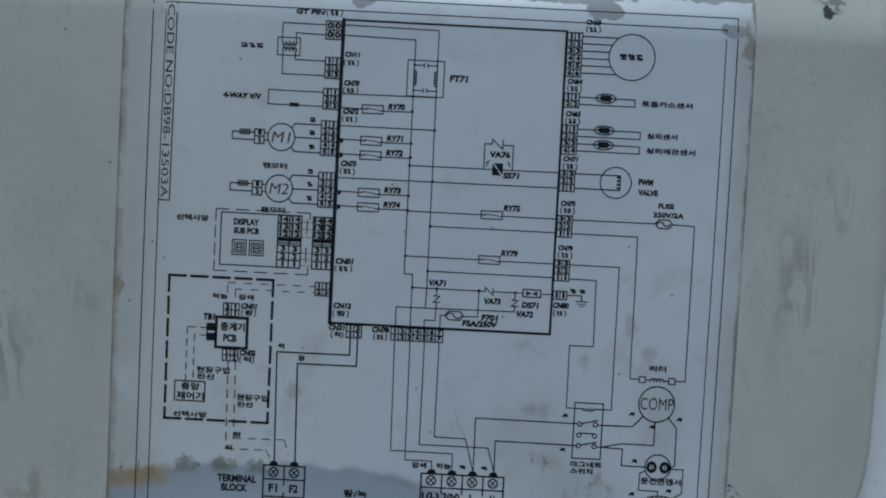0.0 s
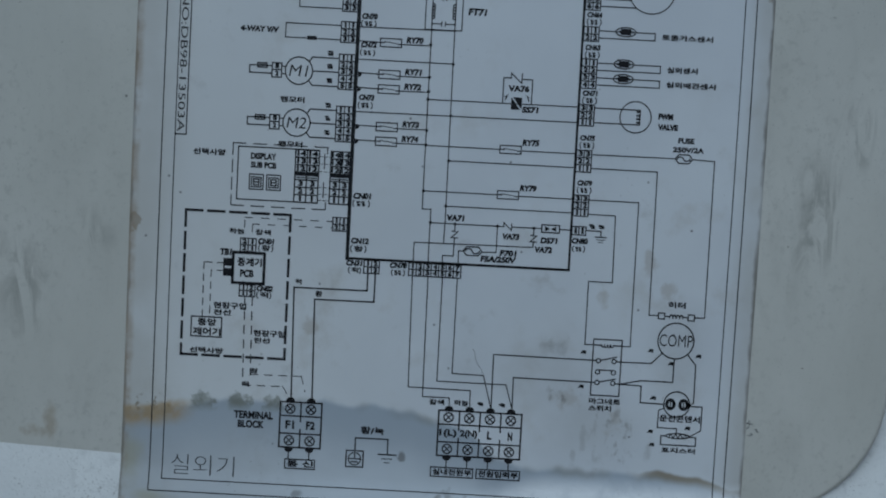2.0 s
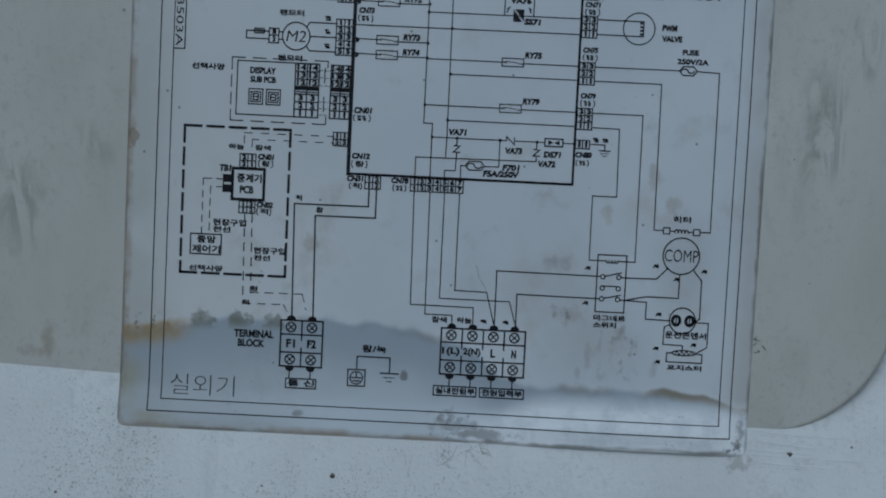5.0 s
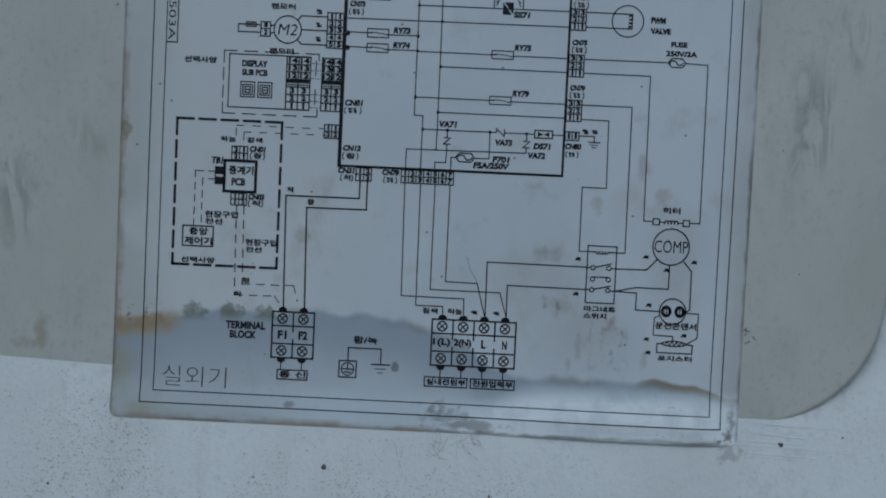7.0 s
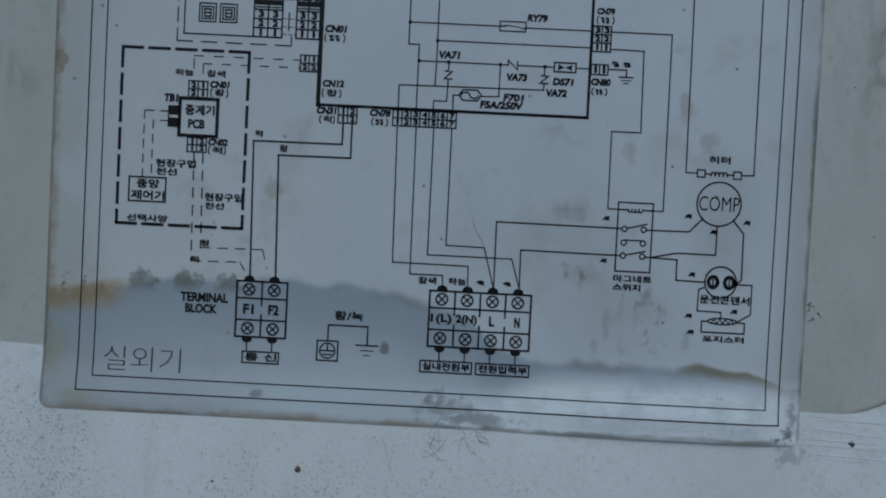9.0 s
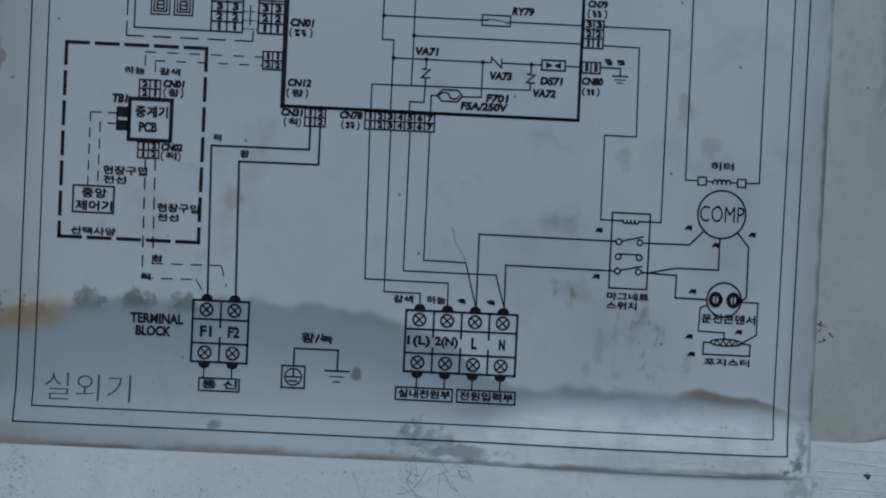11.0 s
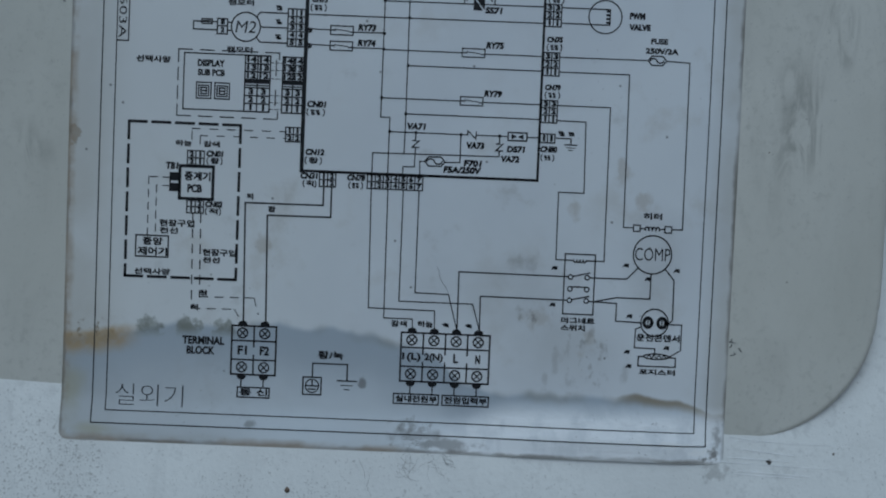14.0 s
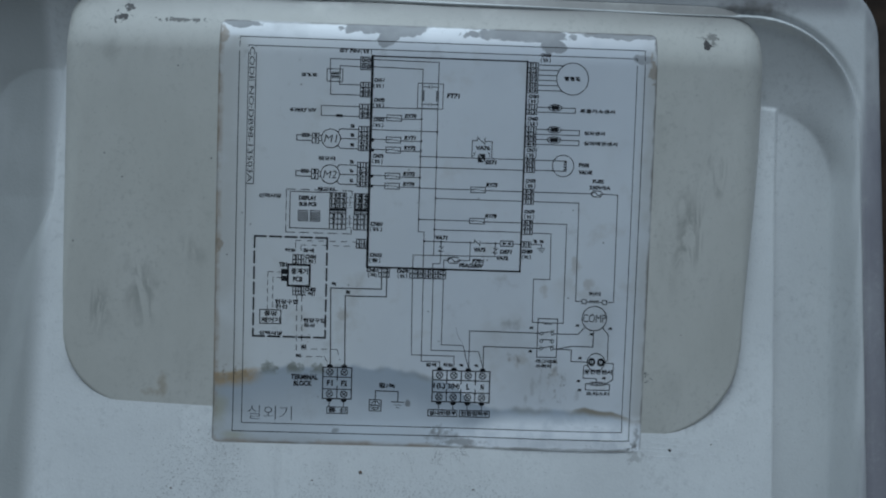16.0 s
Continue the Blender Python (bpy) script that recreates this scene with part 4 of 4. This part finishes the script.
bracketed(57.7, 4.9, 60.0, 6.1)
smudge(61.2, 10.8, 63.0, 12.0, n=1)
smudge(63.6, 10.9, 65.4, 11.9, n=1)
Pen(0.26).line((60.4, 10.3), (64.3, 10.3), (64.3, 8.8)).line((62.9, 8.8), (65.7, 8.8)).line((63.3, 8.1), (65.3, 8.1), w=0.2).line((63.8, 7.5), (64.8, 7.5), w=0.2).put("earth_symbol")
fan = Pen(0.26).arc(73.5, 71.5, 5.85, n=48)
for k in range(6):
    z = 76.2 - 1.85 * k
    fan.line((60.7, z), (73.5 - math.sqrt(max(5.85 ** 2 - (z - 71.5) ** 2, 0)), z))
fan = fan.put("valve_motor_symbol")
smudge(70.4, 70.8, 76.6, 72.3, fan, 3)
for z, xe, t, te in ((60.8, 74.9, "토출가스센서", 89.4), (52.7, 76.7, "실외센서", 86.0), (49.0, 76.7, "실외배관센서", 90.8)):
    p = Pen(0.24).line((60.7, z), (xe, z), (xe, z - 1.8), (60.7, z - 1.8)).arc(67.5, z, 2.5, 1.15, n=24, w=0.3)
    p.bar(66.2, z + 0.8, 68.8, z - 0.75).bar(65.7, z + 0.3, 69.3, z - 0.25)
    word(t, xe + 1.7, z - 1.6, te, z - 0.2, p.put("temperature_sensor_symbol"))
pmv = Pen(0.26).arc(71.2, 39.6, 3.95, n=40).line((60.7, 41.4), (72.3, 41.4)).line((60.7, 37.7), (72.3, 37.7)).line((72.3, 41.4), (72.3, 37.7))
for k in range(4):
    pmv.bar(71.4, 41.2 - 0.9 * k, 72.5, 40.7 - 0.9 * k)
pmv = pmv.put("expansion_valve_symbol")
word("PWM", 77.0, 39.3, 80.6, 40.8, pmv)
word("VALVE", 77.0, 36.7, 82.0, 38.1, pmv)
wire((60.7, 29.6), (81.9, 29.7))
wire((86.3, 29.7), (91.9, 29.5), (92.1, -10.4))
fu = Pen(0.28).line((82.8, 30.8), (85.4, 30.8), (86.3, 29.7), (85.4, 28.6), (82.8, 28.6), (81.9, 29.7), closed=True).arc(83.2, 29.7, 0.8, 0.5, 0, 180, n=8).arc(84.8, 29.7, 0.8, 0.5, 180, 360, n=8).put("fuse_symbol")
word("FUSE", 82.4, 33.6, 86.4, 34.9, fu, thin=0.026)
word("250V/2A", 81.2, 31.3, 89.0, 32.6, fu, thin=0.026)
wire((60.7, 26.1), (77.6, 26.1), (77.9, -10.4), (80.3, -10.4))
wire((60.6, 18.1), (73.4, 18.1), (73.6, -18.8), (70.4, -18.8))
wire((60.6, 14.5), (67.7, 14.4), (68.0, -2.6), (61.9, -2.6), (62.0, -18.8), (65.2, -18.8))

# heater, contactor, compressor and the starting circuit
heat = Pen(0.26).rect(80.3, -9.7, 81.9, -11.2).rect(87.9, -9.8, 89.5, -11.3).line((81.9, -10.45), (83.2, -10.5)).line((86.6, -10.5), (87.9, -10.5)).line((89.5, -10.5), (92.1, -10.4))
for k in range(4):
    heat.arc(83.6 + 0.85 * k, -10.8, 0.42, 0.75, 0, 180, w=0.34, n=8)
heat = heat.put("heater_symbol")
word("히터", 82.6, -8.3, 86.9, -6.8, heat)
mag = Pen(0.28).rect(64.2, -17.3, 71.5, -31.8)
for k in range(4):
    mag.arc(66.7 + 0.75 * k, -18.7, 0.4, 0.6, 180, 360, w=0.32, n=8)
mag.line((64.2, -18.8), (66.3, -18.8)).line((69.4, -18.8), (71.5, -18.8))
for z in (-22.85, -25.75, -28.5):
    mag.arc(65.7, z, 0.55, n=14, w=0.3).arc(69.75, z, 0.55, n=14, w=0.3)
mag.line((66.3, -22.7), (70.3, -21.7)).line((65.9, -25.2), (69.8, -25.2)).line((66.3, -28.3), (70.3, -27.4))
mag = mag.put("contactor_symbol")
word("마그네트", 63.9, -34.1, 71.9, -32.7, mag)
word("스위치", 63.9, -35.9, 69.6, -34.5, mag)
wire((38.9, -37.0), (38.8, -22.7), (65.1, -22.8), w=0.28)
wire((44.3, -37.0), (44.2, -28.4), (65.1, -28.5), w=0.28)
wire((70.3, -22.9), (79.3, -22.8), (82.0, -19.9), w=0.28)
wire((70.3, -28.6), (71.6, -28.6), (76.9, -27.4), (85.1, -27.4), (85.1, -21.3), w=0.28)
wire((71.6, -28.6), (77.1, -28.8), (77.1, -33.1), (83.3, -33.2), w=0.28)
comp = Pen(0.3).arc(85.2, -16.7, 4.6, n=48).put("compressor_symbol")
word("COMP", 81.0, -18.2, 89.5, -15.1, comp, thin=-0.002)
wire((88.4, -20.0), (90.7, -22.7), (90.8, -32.4), (89.6, -33.4), w=0.28)
ov = Pen(0.3).arc(86.5, -33.1, 3.3, n=40).put("overload_symbol")
for x in (84.9, 88.3):
    p = Pen(0.36).arc(x, -33.1, 0.95, 1.15, n=20, w=0.8).line((x, -32.5), (x, -33.7), w=0.3).put("overload_contact", ov)
wire((83.4, -34.2), (82.0, -34.8), (81.9, -39.3), (86.9, -39.4), (86.9, -40.7), w=0.26)
wire((89.8, -33.4), (93.1, -33.4), (93.1, -39.6), (90.2, -41.4), w=0.26)
word("운전콘덴서", 82.3, -37.7, 92.6, -36.0, ov)
th = Pen(0.28).arc(87.3, -41.3, 3.0, 0.65, n=24)
for k in range(4):
    th.line((85.0 + 1.2 * k, -41.8), (85.6 + 1.2 * k, -40.8), (86.2 + 1.2 * k, -41.8), w=0.24)
th = th.line((84.3, -41.4), (83.0, -41.4), (83.0, -43.7), (92.0, -43.7), (92.0, -41.5), (90.3, -41.4)).put("thermistor_symbol")
word("포지스터", 83.3, -45.8, 91.9, -44.5, th)
for x, z in ((61.7, -20.9), (61.6, -29.8), (78.9, -19.6), (91.2, -20.4), (80.3, -31.8), (80.1, -40.5), (80.7, -43.9), (89.6, -39.2), (84.3, -22.7)):
    Pen().fill((x - 0.8, z - 0.4), (x - 0.2, z + 0.55), (x + 0.8, z + 0.5), (x + 0.7, z - 0.5), (x, z - 0.2)).put("illegible_text")

# fine scratches and fibres on the panel and the label's foot
SCRIBBLE = plain("grey_scratch", (0.26, 0.26, 0.26), 0.6, 500, 0.3)
SCUFF = plain("bare_scuff", (0.92, 0.93, 0.94), 0.5, 300, 0.15)
rng = random.Random(4)
for cx, cz, n, size, bend in ((30, -70, 14, 6.0, 0.22), (36, -68, 9, 4.5, 0.3), (24, -72, 7, 7.0, 0.12), (33, -64.5, 6, 4.0, 0.3)):
    for k in range(n):
        x, z, a = cx + rng.uniform(-size, size), cz + rng.uniform(-0.4, 0.4) * size, rng.uniform(0, 6.28)
        turn, pts = rng.uniform(-bend, bend), []
        for j in range(9):
            pts.append((x, z))
            a += turn + rng.uniform(-0.2, 0.2)
            x, z = x + 0.08 * size * math.cos(a), z + 0.08 * size * math.sin(a)
        Pen(rng.uniform(0.03, 0.065)).line(*pts).put("scratch", unit, SCRIBBLE)
for k in range(7):
    x, z = rng.uniform(104, 109), rng.uniform(-69, -60)
    Pen(rng.uniform(0.06, 0.16)).line((x, z), (x + rng.uniform(12, 30), z - rng.uniform(0.2, 1.2))).put("scratch", unit, SCUFF)
Pen(0.07).line((33.4, -21.6), (34.0, -22.6), (34.2, -24.2), (35.0, -25.6), (35.8, -26.6), (36.4, -28.0)).put("scratch", sticker, FAINT)
GRIT = plain("brown_grit", (0.16, 0.12, 0.095), 0.8, 900, 0.4)


def speck(x, z, r, on_sheet):
    """A lump of grit stuck to the enamel."""
    bm = bmesh.new()
    bmesh.ops.create_icosphere(bm, subdivisions=1, radius=r * MM)
    y = float(sheet_plane(x, z)) if on_sheet else 0.05
    for v in bm.verts:
        v.co = Vector((v.co.x * rng.uniform(0.8, 1.3) + x * MM, v.co.y * 0.4 + y * MM, v.co.z * rng.uniform(0.8, 1.2) + z * MM))
    part("grit_speck", bm, GRIT, unit, "brown speck of grit")


for x, z, r, low in ((-0.3, -76.7, 0.75, True), (-70, -84, 0.4, True), (118, -22, 0.2, False), (42, -82, 0.35, True), (131.4, -63.2, 0.3, True), (112, 9, 0.18, False), (60, -88, 0.5, True), (-18, -80, 0.3, True)):
    speck(x, z, r, low)
for k in range(5):
    x, z = 106.6 + rng.uniform(-1.2, 1.0), -37.8 + rng.uniform(-2.0, 1.4)
    Pen(0.12).line((x, z), (x + rng.uniform(-0.8, 0.8), z + rng.uniform(-0.5, 0.5)), (x + rng.uniform(-1, 1), z - 0.8)).put("scratch", unit, FAINT)
